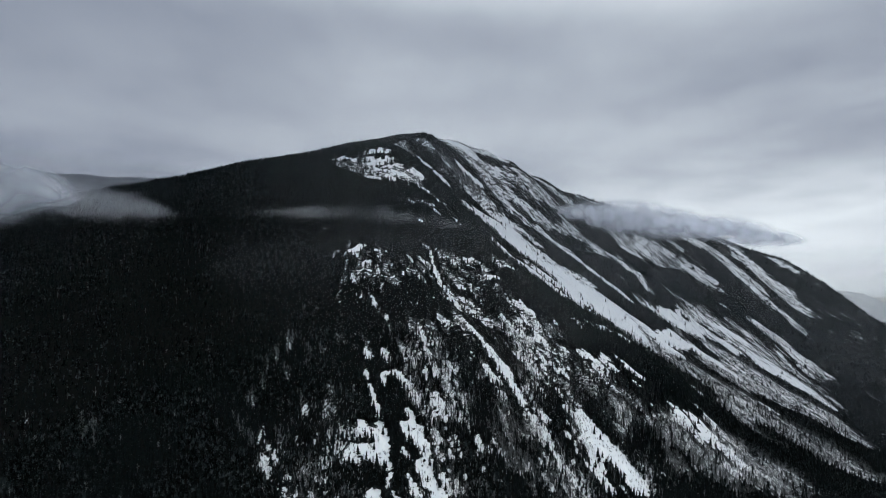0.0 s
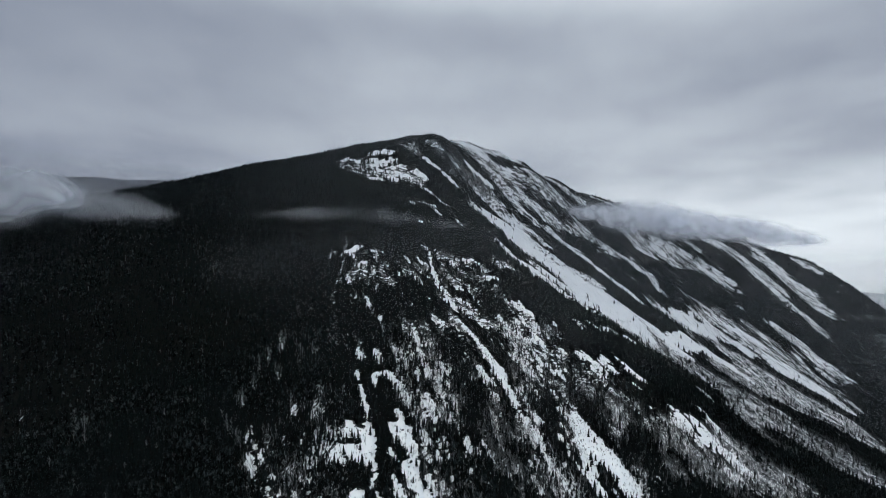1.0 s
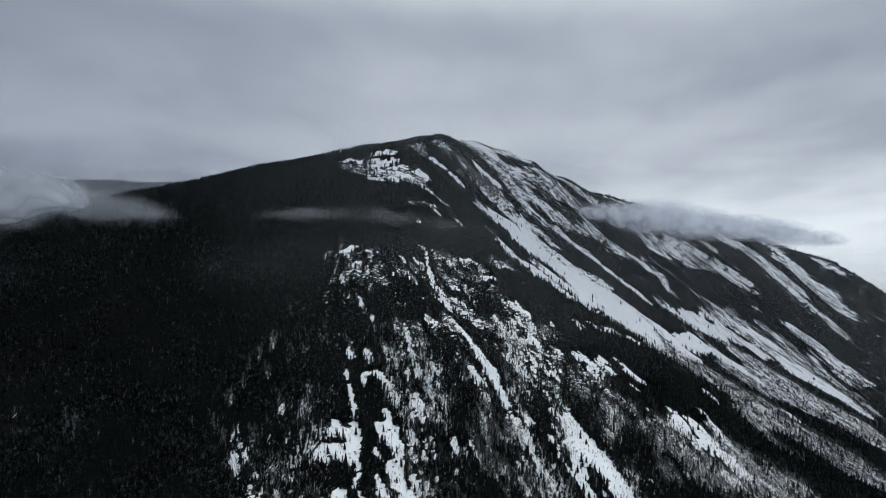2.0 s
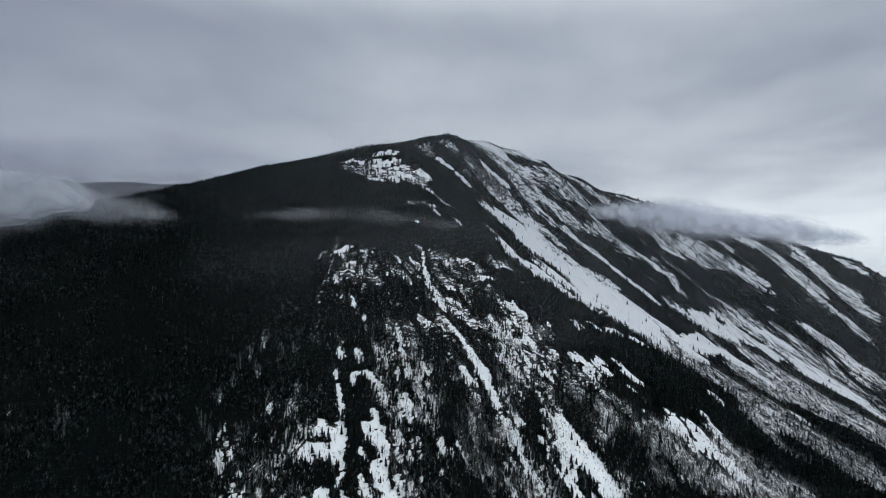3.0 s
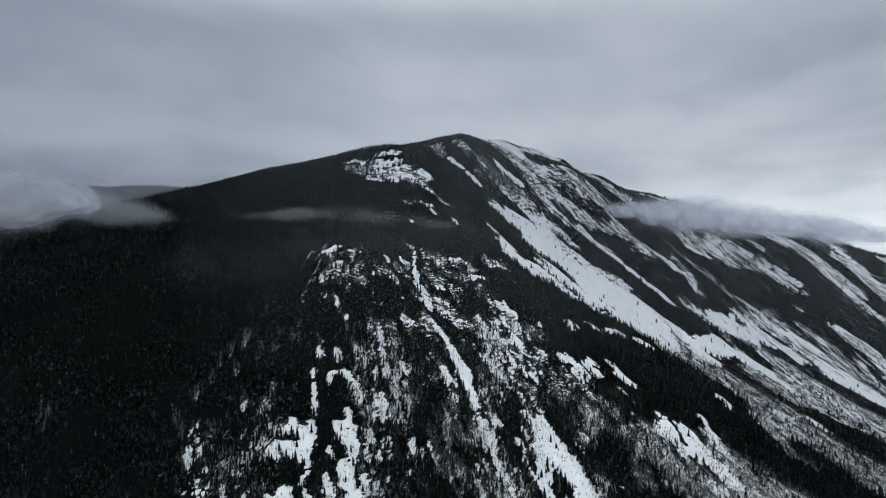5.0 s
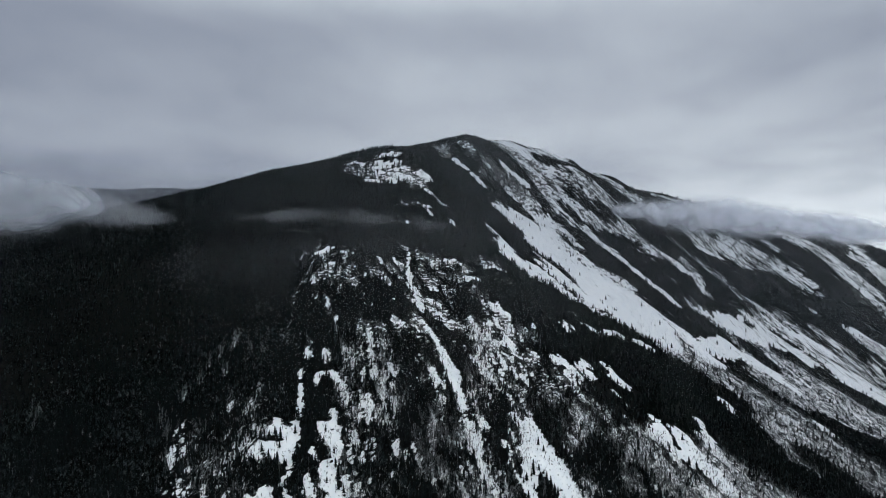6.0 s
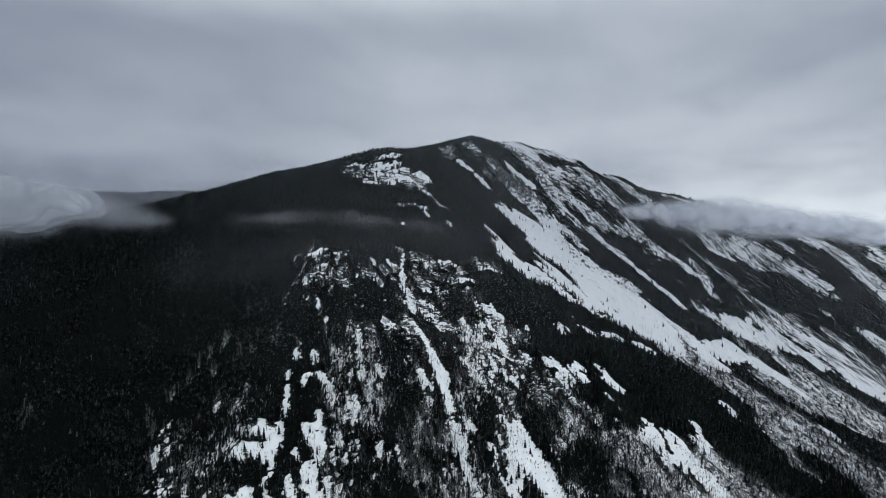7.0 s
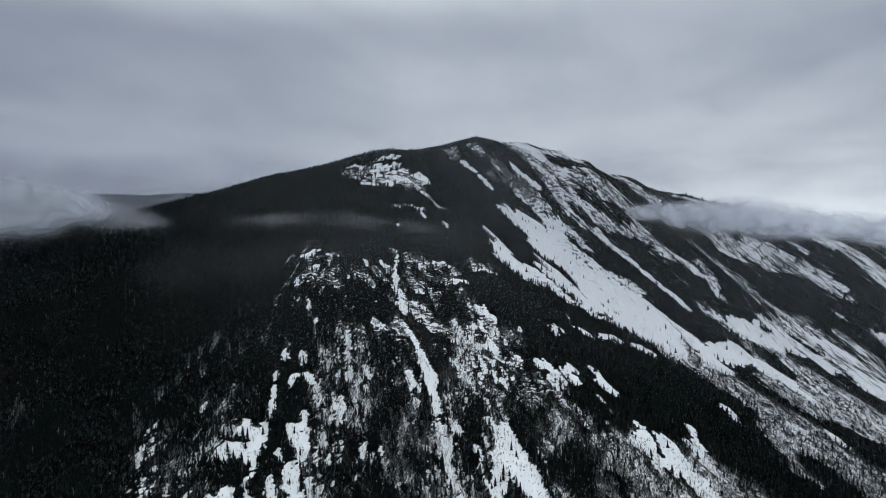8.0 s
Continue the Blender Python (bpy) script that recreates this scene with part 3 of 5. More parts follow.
stroke(SPECKLE, 15.9, 122, 1252, 146, 1230, 171, 1212, 191, 1199, 222, 1207)
stroke(SNOW, 12.5, 162, 1243, 183, 1236, 214, 1223, 229, 1222)
stroke(SPECKLE, 21.5, 199, 1426, 225, 1404, 250, 1364, 279, 1385)
stroke(SNOW, 10.9, 221, 1424, 243, 1404)
stroke(SPECKLE, 8.6, 317, 1487, 386, 1622)
stroke(SNOW, 12.5, 357, 1592, 385, 1615)
stroke(SPECKLE, 11.5, 268, 1366, 298, 1376, 327, 1414)
stroke(SPECKLE, 12.7, 113, 1209, 145, 1202, 159, 1177, 185, 1195)
stroke(SNOW, 6, 165, 1192, 180, 1195)
stroke(SNOW, 7.8, 102, 1151, 117, 1120, 131, 1104, 146, 1082)
stroke(SPECKLE, 16, 128, 1161, 151, 1135, 184, 1121)
stroke(SPECKLE, 14, 157, 1147, 195, 1131, 214, 1128)
stroke(SNOW, 4.9, 204, 1125, 213, 1121)
stroke(SPECKLE, 23.1, 227, 1162, 252, 1131, 275, 1096, 294, 1099)
stroke(SNOW, 8.6, 238, 1173, 255, 1152)
stroke(SPECKLE, 23.4, 135, 974, 171, 952, 211, 949)
stroke(DENSE, 15.5, 8, 1153, 37, 1144, 72, 1142, 107, 1109, 139, 1080, 160, 1046)
stroke(DENSE, 12.5, 171, 1066, 203, 1026, 233, 992, 267, 951)
stroke(DENSE, 21.8, 34, 1028, 52, 1028, 81, 1000)
stroke(DENSE, 15.5, 75, 1258, 109, 1276, 136, 1246)
stroke(DENSE, 14.9, 143, 1173, 168, 1164, 208, 1171)
stroke(SPECKLE, 6.2, -1, 1061, 18, 1060, 40, 1077)
stroke(SPECKLE, 4.5, -37, 1075, -17, 1070, 7, 1074, 30, 1088)
stroke(SNOW, 1.8, -30.7, 1074.4, -15.0, 1073.2)
stroke(SNOW, 2.9, 0.8, 1068.5, 12.1, 1069.8)
stroke(SNOW, 7.9, 28, 1117, 43, 1122, 67, 1133)
stroke(SPECKLE, 14, 21, 1079, 49, 1098, 78, 1109)
stroke(SNOW, 3.5, 31, 1063, 49, 1084)
stroke(SPECKLE, 10.6, 54, 1079, 83, 1077)
stroke(SNOW, 5.6, -42, 1040, -34, 1033, -20, 1030)
stroke(SNOW, 5.6, -12, 1024, -4, 1021, 6, 1013)
stroke(SPECKLE, 8.1, 5, 1044, 24, 1042)
stroke(SPECKLE, 9.4, 35, 1000, 46, 970, 58, 948)
stroke(SNOW, 5.4, 38, 991, 46, 962)
stroke(SPECKLE, 15.1, -79, 1074, -62, 1047)
stroke(SPECKLE, 6, -47, 1077, -17, 1076)
stroke(SNOW, 6.6, -89, 786, -72, 786)
stroke(SNOW, 5.3, -92, 769, -75, 769, -66, 776)
stroke(SNOW, 3.4, -130, 781, -108, 770)
stroke(SNOW, 2.9, -134.5, 772.4, -123.6, 772.8)
stroke(SNOW, 4.5, -94, 757, -80, 759)
stroke(SNOW, 3.1, -73, 757, -57, 767)
stroke(SNOW, 3.3, -94, 743, -72, 752, -52, 759)
stroke(SNOW, 3.9, -102, 734, -93, 728)
stroke(SNOW, 5.2, -68, 738, -58, 736)
stroke(SNOW, 4.9, -88, 720, -75, 724)
stroke(SNOW, 3.8, -54, 750, -44, 755)
stroke(SPECKLE, 21.4, -108, 756, -77, 746, -48, 757)
stroke(SNOW, 3.2, -81, 795, -68, 794)
stroke(SNOW, 4.6, -39, 770, -33, 770, -28, 771)
stroke(SNOW, 3, -31.6, 749.3, -22.1, 745.5, -11.6, 743.3, -3.9, 736.5)
stroke(SNOW, 2.2, -3.6, 734.6, 3.7, 739.2)
stroke(SNOW, 2.7, -19.5, 698.4, -12.4, 705.9)
stroke(SNOW, 1.9, -27.2, 698.7, -21.7, 703.9)
stroke(SNOW, 1.6, -11.2, 698.4, -6.0, 692.9)
stroke(SNOW, 1.9, -34.8, 688.0, -33.0, 688.6)
stroke(SPECKLE, 2.6, -42.7, 651.3, -35.9, 653.3)
stroke(SNOW, 1.6, -23.1, 659.0, -15.8, 661.9)
stroke(SNOW, 2.7, 13.8, 705.7, 18.1, 700.8)
stroke(SNOW, 1.1, -11.5, 644.1, -8.7, 644.5)
stroke(SNOW, 1.3, -57.4, 472.0, -56.3, 467.4)
stroke(SNOW, 1.4, -54.6, 462.2, -51.5, 454.3)
stroke(SNOW, 1.4, -51.2, 453.3, -45.6, 439.3, -42.6, 430.1)
stroke(SNOW, 7.7, -48, 421, -42, 419)
stroke(SNOW, 4.9, -56, 420, -48, 422)
stroke(SNOW, 4.2, -61, 403, -57, 404)
stroke(SNOW, 5.1, -50, 406, -42, 406)
stroke(SNOW, 3.2, -43, 429, -37, 410)
stroke(SNOW, 2.3, -38.6, 408.9, -32.8, 400.7)
stroke(SNOW, 2, -32.8, 400.7, -34.7, 393.0, -36.1, 388.7)
stroke(SNOW, 4.5, -43, 387, -40, 383)
stroke(SNOW, 3.1, -45, 383, -41, 381)
stroke(SNOW, 1.6, -33.7, 387.1, -27.7, 385.4)
stroke(SNOW, 3, -59.7, 426.8, -53.4, 426.4)
stroke(SNOW, 1.5, -64.3, 401.2, -55.2, 399.7)
stroke(STRIP, 1.6, -45.2, 398.3, -39.9, 397.3)
stroke(STRIP, 1.1, -43.9, 446.5, -26.9, 396.5)
stroke(STRIP, 0.8, -47.0, 415.2, -43.1, 410.6)
stroke(SNOW, 2.7, -45.2, 471.4, -43.3, 475.2)
stroke(SNOW, 3, -41, 477, -31, 478)
stroke(SNOW, 2.1, -29.0, 476.5, -26.4, 472.0)
stroke(SNOW, 1.5, -45.1, 468.1, -42.8, 464.9)
stroke(SNOW, 4.2, -25, 454, -21, 448)
stroke(SNOW, 4.9, -22, 445, -15, 441)
stroke(SNOW, 4.9, -16, 439, -12, 429)
stroke(SNOW, 4, -13, 427, -12, 420)
stroke(SNOW, 4.6, -13, 412, -9, 409)
stroke(SNOW, 3.9, -9, 408, -3, 403)
stroke(SNOW, 3.7, -2, 404, 2, 399)
stroke(SNOW, 3.6, -20, 395, -15, 391)
stroke(SNOW, 2.8, -22.2, 400.4, -17.5, 397.2)
stroke(SNOW, 3.6, -27, 418, -24, 415)
stroke(SNOW, 2.1, -25.1, 425.6, -22.9, 431.9)
stroke(SNOW, 3.1, -27, 439, -24, 437)
stroke(STRIP, 1.2, -21.5, 424.1, -17.5, 415.5)
stroke(GREY, 2.5, -14.8, 447.2, -9.3, 438.0)
stroke(GREY, 2, -98.3, 440.0, -93.8, 428.1)
stroke(SNOW, 1, -97.0, 437.1, -94.2, 430.0)
stroke(GREY, 3.2, -6, 454, -4, 465, 0, 464)
stroke(SNOW, 2, -5.9, 453.0, -4.7, 458.8)
stroke(GREY, 3.4, 0, 464, 7, 459, 10, 454)
stroke(GREY, 2.1, -22.1, 467.2, -19.5, 461.9)
stroke(GREY, 1.9, -8.9, 426.9, -2.9, 412.6)
stroke(SNOW, 3.1, 27, 442, 30, 440)
stroke(SNOW, 1, 24.7, 450.3, 26.6, 443.5)
stroke(SNOW, 1.1, 25.6, 437.5, 33.1, 440.2)
stroke(SNOW, 1, 27.5, 425.8, 29.1, 420.8)
stroke(GREY, 1.6, 31.7, 436.0, 34.3, 431.4)
stroke(GREY, 3.8, 20, 474, 24, 473)
stroke(GREY, 3.1, 26, 501, 32, 501)
stroke(SNOW, 1.2, 5.3, 497.4, 8.3, 495.8)
stroke(GREY, 1.9, 9.4, 433.2, 12.7, 428.7)
stroke(GREY, 2.7, -5.8, 493.8, -0.6, 485.9, 4.6, 475.6)
stroke(GREY, 2.3, -84.1, 391.2, -79.1, 384.7)
stroke(GREY, 2.2, -79.4, 373.8, -76.0, 370.5)
stroke(SNOW, 0.9, -78.3, 371.6, -75.1, 370.1)
stroke(GREY, 1.3, -61.1, 382.1, -57.3, 377.4)
stroke(SNOW, 3.9, 114, 506, 117, 501)
stroke(SNOW, 7.5, 117, 499, 122, 492)
stroke(SNOW, 6.2, 116, 485, 122, 483)
stroke(SNOW, 5.9, 124, 492, 127, 487)
stroke(SNOW, 9.5, 126, 482, 134, 480)
stroke(SNOW, 7.5, 135, 478, 139, 473)
stroke(SNOW, 6.9, 141, 471, 145, 463)
stroke(SNOW, 4.9, 113, 466, 116, 462)
stroke(SNOW, 5.4, 114, 458, 119, 451)
stroke(STRIP, 1.3, 122.0, 469.3, 125.2, 463.2, 129.8, 456.9)
stroke(GREY, 5.4, 104, 538, 108, 534, 111, 527)
stroke(SNOW, 2.1, 99.5, 507.1, 103.4, 504.5)
stroke(GREY, 5, 107, 493, 109, 479)
stroke(GREY, 3.2, 107, 470, 107, 461)
stroke(HARDWOOD, 4.5, 46, 482, 49, 452)
stroke(HARDWOOD, 8, 56, 466, 66, 461)
stroke(HARDWOOD, 9.2, 57, 439, 65, 433)
stroke(HARDWOOD, 6.4, 67, 433, 83, 439)
stroke(SNOW, 1.9, 77.6, 493.8, 81.2, 489.1)
stroke(GREY, 2.6, 76.6, 496.9, 82.1, 486.1)
stroke(SNOW, 1.4, 92.9, 446.3, 96.7, 442.3)
stroke(GREY, 1.3, 83.1, 453.4, 90.9, 450.3)
stroke(GREY, 2.8, 157.0, 524.5, 157.0, 513.8)
stroke(GREY, 5.1, 170, 485, 173, 482)
stroke(SNOW, 2.5, 171.1, 485.0, 173.2, 483.3)
stroke(GREY, 2.1, 34.4, 458.6, 40.5, 443.2)
stroke(HARDWOOD, 1.3, -134.3, 414.4, -130.2, 405.8, -122.3, 397.0)
stroke(HARDWOOD, 0.8, -109.6, 411.5, -104.8, 403.8)
stroke(HARDWOOD, 1.7, -111.2, 384.4, -105.5, 378.8)
stroke(HARDWOOD, 1.4, -103.2, 366.8, -109.9, 370.8)
stroke(HARDWOOD, 0.9, -104.3, 477.6, -100.7, 469.3)
stroke(HARDWOOD, 0.7, -93.5, 479.6, -90.9, 476.6)
stroke(HARDWOOD, 0.9, -89.5, 381.4, -87.1, 374.4)
stroke(HARDWOOD, 1.7, -83.9, 379.3, -77.6, 370.0)
stroke(SNOW, 1.6, -94.9, 366.3, -91.0, 365.8)
stroke(THIN, 12.5, -77, 434, -58, 383)
stroke(THIN, 28.1, -8, 493, 6, 409)
stroke(THIN, 32.2, 77, 565, 93, 447)
stroke(THIN, 11.7, -107, 399, -90, 370)
stroke(THIN, 18.9, 155, 523, 150, 469)
stroke(DENSE, 5.4, 87, 522, 93, 490, 95, 459)
stroke(DENSE, 3.9, 12, 451, 21, 418)
stroke(DENSE, 3, -42, 448, -32, 422, -28, 403)
stroke(DENSE, 2.7, -17.5, 415.5, -17.6, 406.7)
stroke(DENSE, 32.1, 183, 652, 215, 663, 239, 649, 261, 666)
stroke(DENSE, 30.6, 275, 771, 307, 764, 319, 717, 318, 655)
stroke(DENSE, 32.2, 316, 634, 350, 645, 367, 617)
stroke(DENSE, 13.2, 379, 729, 388, 701, 393, 664)
stroke(DENSE, 6.7, 166, 512, 167, 496)
stroke(DENSE, 4.9, 148, 486, 159, 505, 167, 520)
stroke(DENSE, 16.8, 111, 636, 131, 612, 155, 617)
stroke(DENSE, 20.9, 83, 634, 112, 689, 132, 674)
stroke(DENSE, 3.7, -60, 392, -53, 389)
stroke(DENSE, 4.7, 53, 555, 57, 506)
stroke(DENSE, 4, 69, 459, 71, 456)
stroke(SNOW, 22.7, 134, 959, 162, 934, 192, 922, 218, 916, 242, 896)
stroke(SNOW, 15.1, 62, 1002, 75, 994, 88, 979)
stroke(STRIP, 2.7, -101.5, 747.8, -79.5, 755.6, -55.4, 761.7)
stroke(STRIP, 3.3, -94, 732, -70, 744)
stroke(STRIP, 2.3, -93.4, 777.5, -62.7, 783.1)
stroke(SNOW, 12.3, 101, 837, 122, 826, 145, 798, 167, 781)
stroke(SNOW, 9.8, 168, 785, 193, 800, 214, 806)
stroke(SNOW, 24.4, 181, 888, 206, 880, 228, 880)
stroke(GREY, 11.4, 92, 1144, 116, 1107, 152, 1064)
stroke(SNOW, 17.3, 156, 968, 182, 943, 204, 926)
stroke(GREY, 2.3, 10.1, 435.4, 14.9, 425.6)
stroke(GREY, 2.3, 25.1, 417.9, 29.7, 412.4)
stroke(GREY, 2.3, 2.5, 425.3, 6.8, 414.9)
stroke(GREY, 2.3, 2.8, 407.6, 7.7, 402.5)
stroke(GREY, 2.6, 10.3, 407.1, 16.2, 405.6)
stroke(GREY, 2.5, 38.2, 431.1, 42.8, 425.6)
stroke(GREY, 2.5, 42.6, 442.2, 45.1, 437.7)
stroke(GREY, 2.9, 73.0, 456.7, 77.3, 451.0)
stroke(GREY, 4.6, 93, 500, 97, 497)
stroke(GREY, 2.5, 100.7, 458.0, 102.5, 447.4)
stroke(GREY, 4.2, 141, 515, 144, 502)
stroke(GREY, 3, 153.6, 479.5, 156.5, 472.0)
stroke(GREY, 2.3, -27.9, 464.7, -22.8, 461.7)
stroke(SNOW, 1, 11.3, 433.7, 13.2, 429.9)
stroke(SNOW, 1, -5.2, 455.5, -4.8, 461.0)
stroke(SNOW, 1.7, -14.1, 628.8, -11.8, 619.2)
stroke(SNOW, 1.8, -11.8, 619.2, -9.6, 609.5)
stroke(SNOW, 2.1, -9.6, 609.5, -6.3, 600.3)
stroke(SNOW, 2.9, -6.3, 600.3, -2.2, 591.9)
stroke(SNOW, 4, -2, 592, 2, 584)
stroke(SNOW, 4.4, 2, 584, 8, 575)
stroke(SNOW, 3.7, 8, 575, 13, 564)
stroke(SNOW, 3.3, 13, 564, 18, 556)
stroke(SNOW, 3.5, 18, 556, 23, 550)
stroke(SNOW, 3.4, 23, 550, 28, 544)
stroke(SNOW, 3.2, 28, 544, 35, 537)
stroke(SNOW, 3, 35, 537, 41, 530)
stroke(SNOW, 3, 40.7, 529.9, 46.6, 523.3)
stroke(SNOW, 3.7, 47, 523, 52, 519)
stroke(SNOW, 3.4, 52, 519, 56, 512)
stroke(SNOW, 3, 55.8, 511.9, 58.7, 503.0)
stroke(SNOW, 3.1, 59, 503, 63, 494)
stroke(SNOW, 3, 62.9, 494.3, 66.8, 486.6)
stroke(SNOW, 2.9, 66.8, 486.6, 71.0, 480.6)
stroke(SNOW, 2.6, 71.0, 480.6, 75.1, 473.1)
stroke(SNOW, 2.5, 75.1, 473.1, 79.0, 467.1)
stroke(SNOW, 1.7, 79.0, 467.1, 81.7, 460.3)
stroke(SNOW, 1.6, 81.7, 460.3, 84.2, 454.7)
stroke(SNOW, 1.5, 84.2, 454.7, 87.4, 450.4)
stroke(SNOW, 12, 110, 799, 128, 793, 148, 788, 168, 785)
stroke(SNOW, 4.4, -47, 378, -37, 380)
stroke(SNOW, 3.7, -16, 389, -12, 388)
stroke(SNOW, 4.1, 0, 399, 4, 396)
stroke(SNOW, 4.1, -15, 417, -9, 414)
stroke(SNOW, 5, -19, 438, -11, 426)
stroke(SNOW, 4.1, -41, 408, -35, 401)
stroke(SNOW, 1.9, -46.8, 473.6, -32.2, 480.2)
stroke(HARDWOOD, 0.8, -232.5, 400.6, -224.4, 393.1)
stroke(HARDWOOD, 0.6, -226.1, 399.2, -217.2, 390.0)
stroke(HARDWOOD, 0.7, -268.9, 402.9, -262.4, 396.9)
stroke(HARDWOOD, 0.8, -131.1, 463.6, -128.0, 454.8)
stroke(HARDWOOD, 0.8, -127.2, 474.5, -124.7, 466.5)
stroke(HARDWOOD, 0.9, -120.5, 484.4, -116.4, 475.4)
stroke(HARDWOOD, 0.9, -130.4, 453.3, -129.3, 446.0)
stroke(HARDWOOD, 0.7, -135.4, 441.0, -131.8, 431.0)
stroke(HARDWOOD, 0.8, -114.2, 459.0, -112.2, 452.8)


def cover(kind, ragged=1.0, soft=0.5):
    """How far each place of the ground lies inside the strokes of a kind: 1 inside, falling to 0 past a torn rim."""
    x, y, got = MX, MY, np.zeros(MX.shape)
    for half, way in kind:
        lo, hi = way.min(0) - 2 * half - 12, way.max(0) + 2 * half + 12
        i0, i1 = np.searchsorted(GX, (lo[0], hi[0]))
        j0, j1 = np.searchsorted(GY, (lo[1], hi[1]))
        if i1 <= i0 or j1 <= j0:
            continue
        px, py = x[j0:j1, i0:i1], y[j0:j1, i0:i1]
        runs = np.hypot(*np.diff(way, axis=0).T)
        whole, done = runs.sum(), 0.0
        deep = np.full(px.shape, -1e9)
        for p, q, run in zip(way[:-1], way[1:], runs):
            d = q - p
            k = np.clip(((px - p[0]) * d[0] + (py - p[1]) * d[1]) / max(1e-6, d @ d), 0, 1)
            off = np.hypot(px - p[0] - k * d[0], py - p[1] - k * d[1])
            # long strokes narrow towards both ends
            along = (done + k * run) / max(whole, 1e-6)
            slim = 1 - smooth(whole / half, 5, 9) * 0.6 * (1 - smooth(along, -0.05, 0.25) * smooth(1 - along, -0.12, 0.2))
            deep = np.maximum(deep, half * slim - off)
            done += run
        tear = ragged * min(0.7 * half + 0.9, 4.5)
        v = deep + tear * TORN[j0:j1, i0:i1]
        rim = max(0.8, soft * tear)
        got[j0:j1, i0:i1] = np.maximum(got[j0:j1, i0:i1], smooth(v, -rim, rim))
    return got


def graded(stops):
    """Grid lines from stretches (start, end, step)."""
    lines = [np.arange(a, b, s) for a, b, s in stops]
    return np.append(np.concatenate(lines), stops[-1][1])


GX = graded([(-4800, -1600, 160), (-1600, -600, 40), (-600, -340, 6), (-340, 460, 2.1), (460, 900, 4.4), (900, 1500, 11), (1500, 4800, 120)])
GY = graded([(-4600, -400, 200), (-400, 330, 26), (330, 720, 2.0), (720, 1250, 2.8), (1250, 1700, 4.6), (1700, 2500, 14), (2500, 4800, 110)])
MX, MY = np.meshgrid(GX, GY)
FORM = mountain(MX, MY)


def fall_line():
    """The unit way uphill at each place of the ground."""
    gy, gx = np.gradient(FORM, GY, GX)
    steep = np.hypot(gx, gy) + 1e-6
    return gx / steep, gy / steep


UPX, UPY = fall_line()


def streaks(size, reach, seed):
    """Noise drawn out up and down the slope, made even from 0 to 1."""
    total = np.zeros(MX.shape)
    longer = 1 + 1.6 * smooth(np.hypot(MX - 100, MY), 650, 1100)
    for k in np.linspace(-reach, reach, 11):
        total += grain(MX + UPX * k * longer, MY + UPY * k * longer, size, seed, 2)
    total /= total.std()
    return 1 / (1 + np.exp(-1.7 * total))


FINE_STREAK, BROAD_STREAK = streaks(3.0, 6, 81), streaks(15.0, 40, 83)
# how rims of snow are torn: mostly up and down the slope, partly at random
TORN = 1.5 * (streaks(4.5, 8, 87) - 0.5) + 1.0 * (FINE_STREAK - 0.5) + 0.7 * grain(MX, MY, 6, 89, 2)


SNOW_MAP = cover(SNOW, 0.8, 1.1) * (1 - 0.92 * cover(STRIP, 0.8, 0.5))
GREY_MAP = cover(GREY, 1.3, 0.9)
SPECKLE_MAP = cover(SPECKLE, 1.4, 0.9)
WOOD_MAP = cover(HARDWOOD, 1.5, 1.2)
THIN_MAP = cover(THIN, 2.0, 2.0)
DENSE_MAP = cover(DENSE, 1.2, 0.9)
GREY_MAP, SPECKLE_MAP, WOOD_MAP, THIN_MAP = (m * (1 - 0.88 * DENSE_MAP) for m in (GREY_MAP, SPECKLE_MAP, WOOD_MAP, THIN_MAP))


def relief():
    """Rock steps and small hollows on top of the mountain's form."""
    z, r = FORM, np.hypot(MX - 100, MY)
    ledge = SPECKLE_MAP
    z = z + 2.2 * grain(MX, MY, 55, 3) + 0.8 * grain(MX, MY, 14, 5)
    step = 6.5
    ph = z / step + 1.3 * grain(MX, MY, 22, 11)
    fr = ph - np.floor(ph)
    z = z + ledge * step * 0.8 * (smooth(fr, 0.55, 0.98) - fr)
    z = z + 4.5 * smooth(r, 850, 1050) * grain(MX, MY, 50, 19, 2)
    return z + ledge * 1.1 * grain(MX, MY, 7, 13, 2)


MZ = relief()
EAST = smooth(np.hypot(MX - 100, MY), 740, 900) * smooth(MX + 0.25 * (MY - 1000), 40, 130)
FAR = smooth(np.hypot(MX - 100, MY), 2600, 3400)
# the share of ground that lies open under snow, and the places where it does
SHARE = np.maximum.reduce([1.12 * SNOW_MAP - 0.04, 0.13 * GREY_MAP, (0.06 + 0.28 * EAST) * SPECKLE_MAP, 0.10 * WOOD_MAP, 0.12 * THIN_MAP])
# the closed forest west of the cliffs and above them has no gaps
CLOSED = np.maximum(smooth(-MX, 100, 150), smooth(MY, 590, 640))
SHARE = SHARE - 0.1 * CLOSED * (1 - smooth(SHARE, 0.0, 0.04))


def evened(field):
    """The same field with its values spread evenly from 0 to 1."""
    marks = np.quantile(field[GY > 330], np.linspace(0, 1, 101))
    return np.interp(field, marks, np.linspace(0, 1, 101))


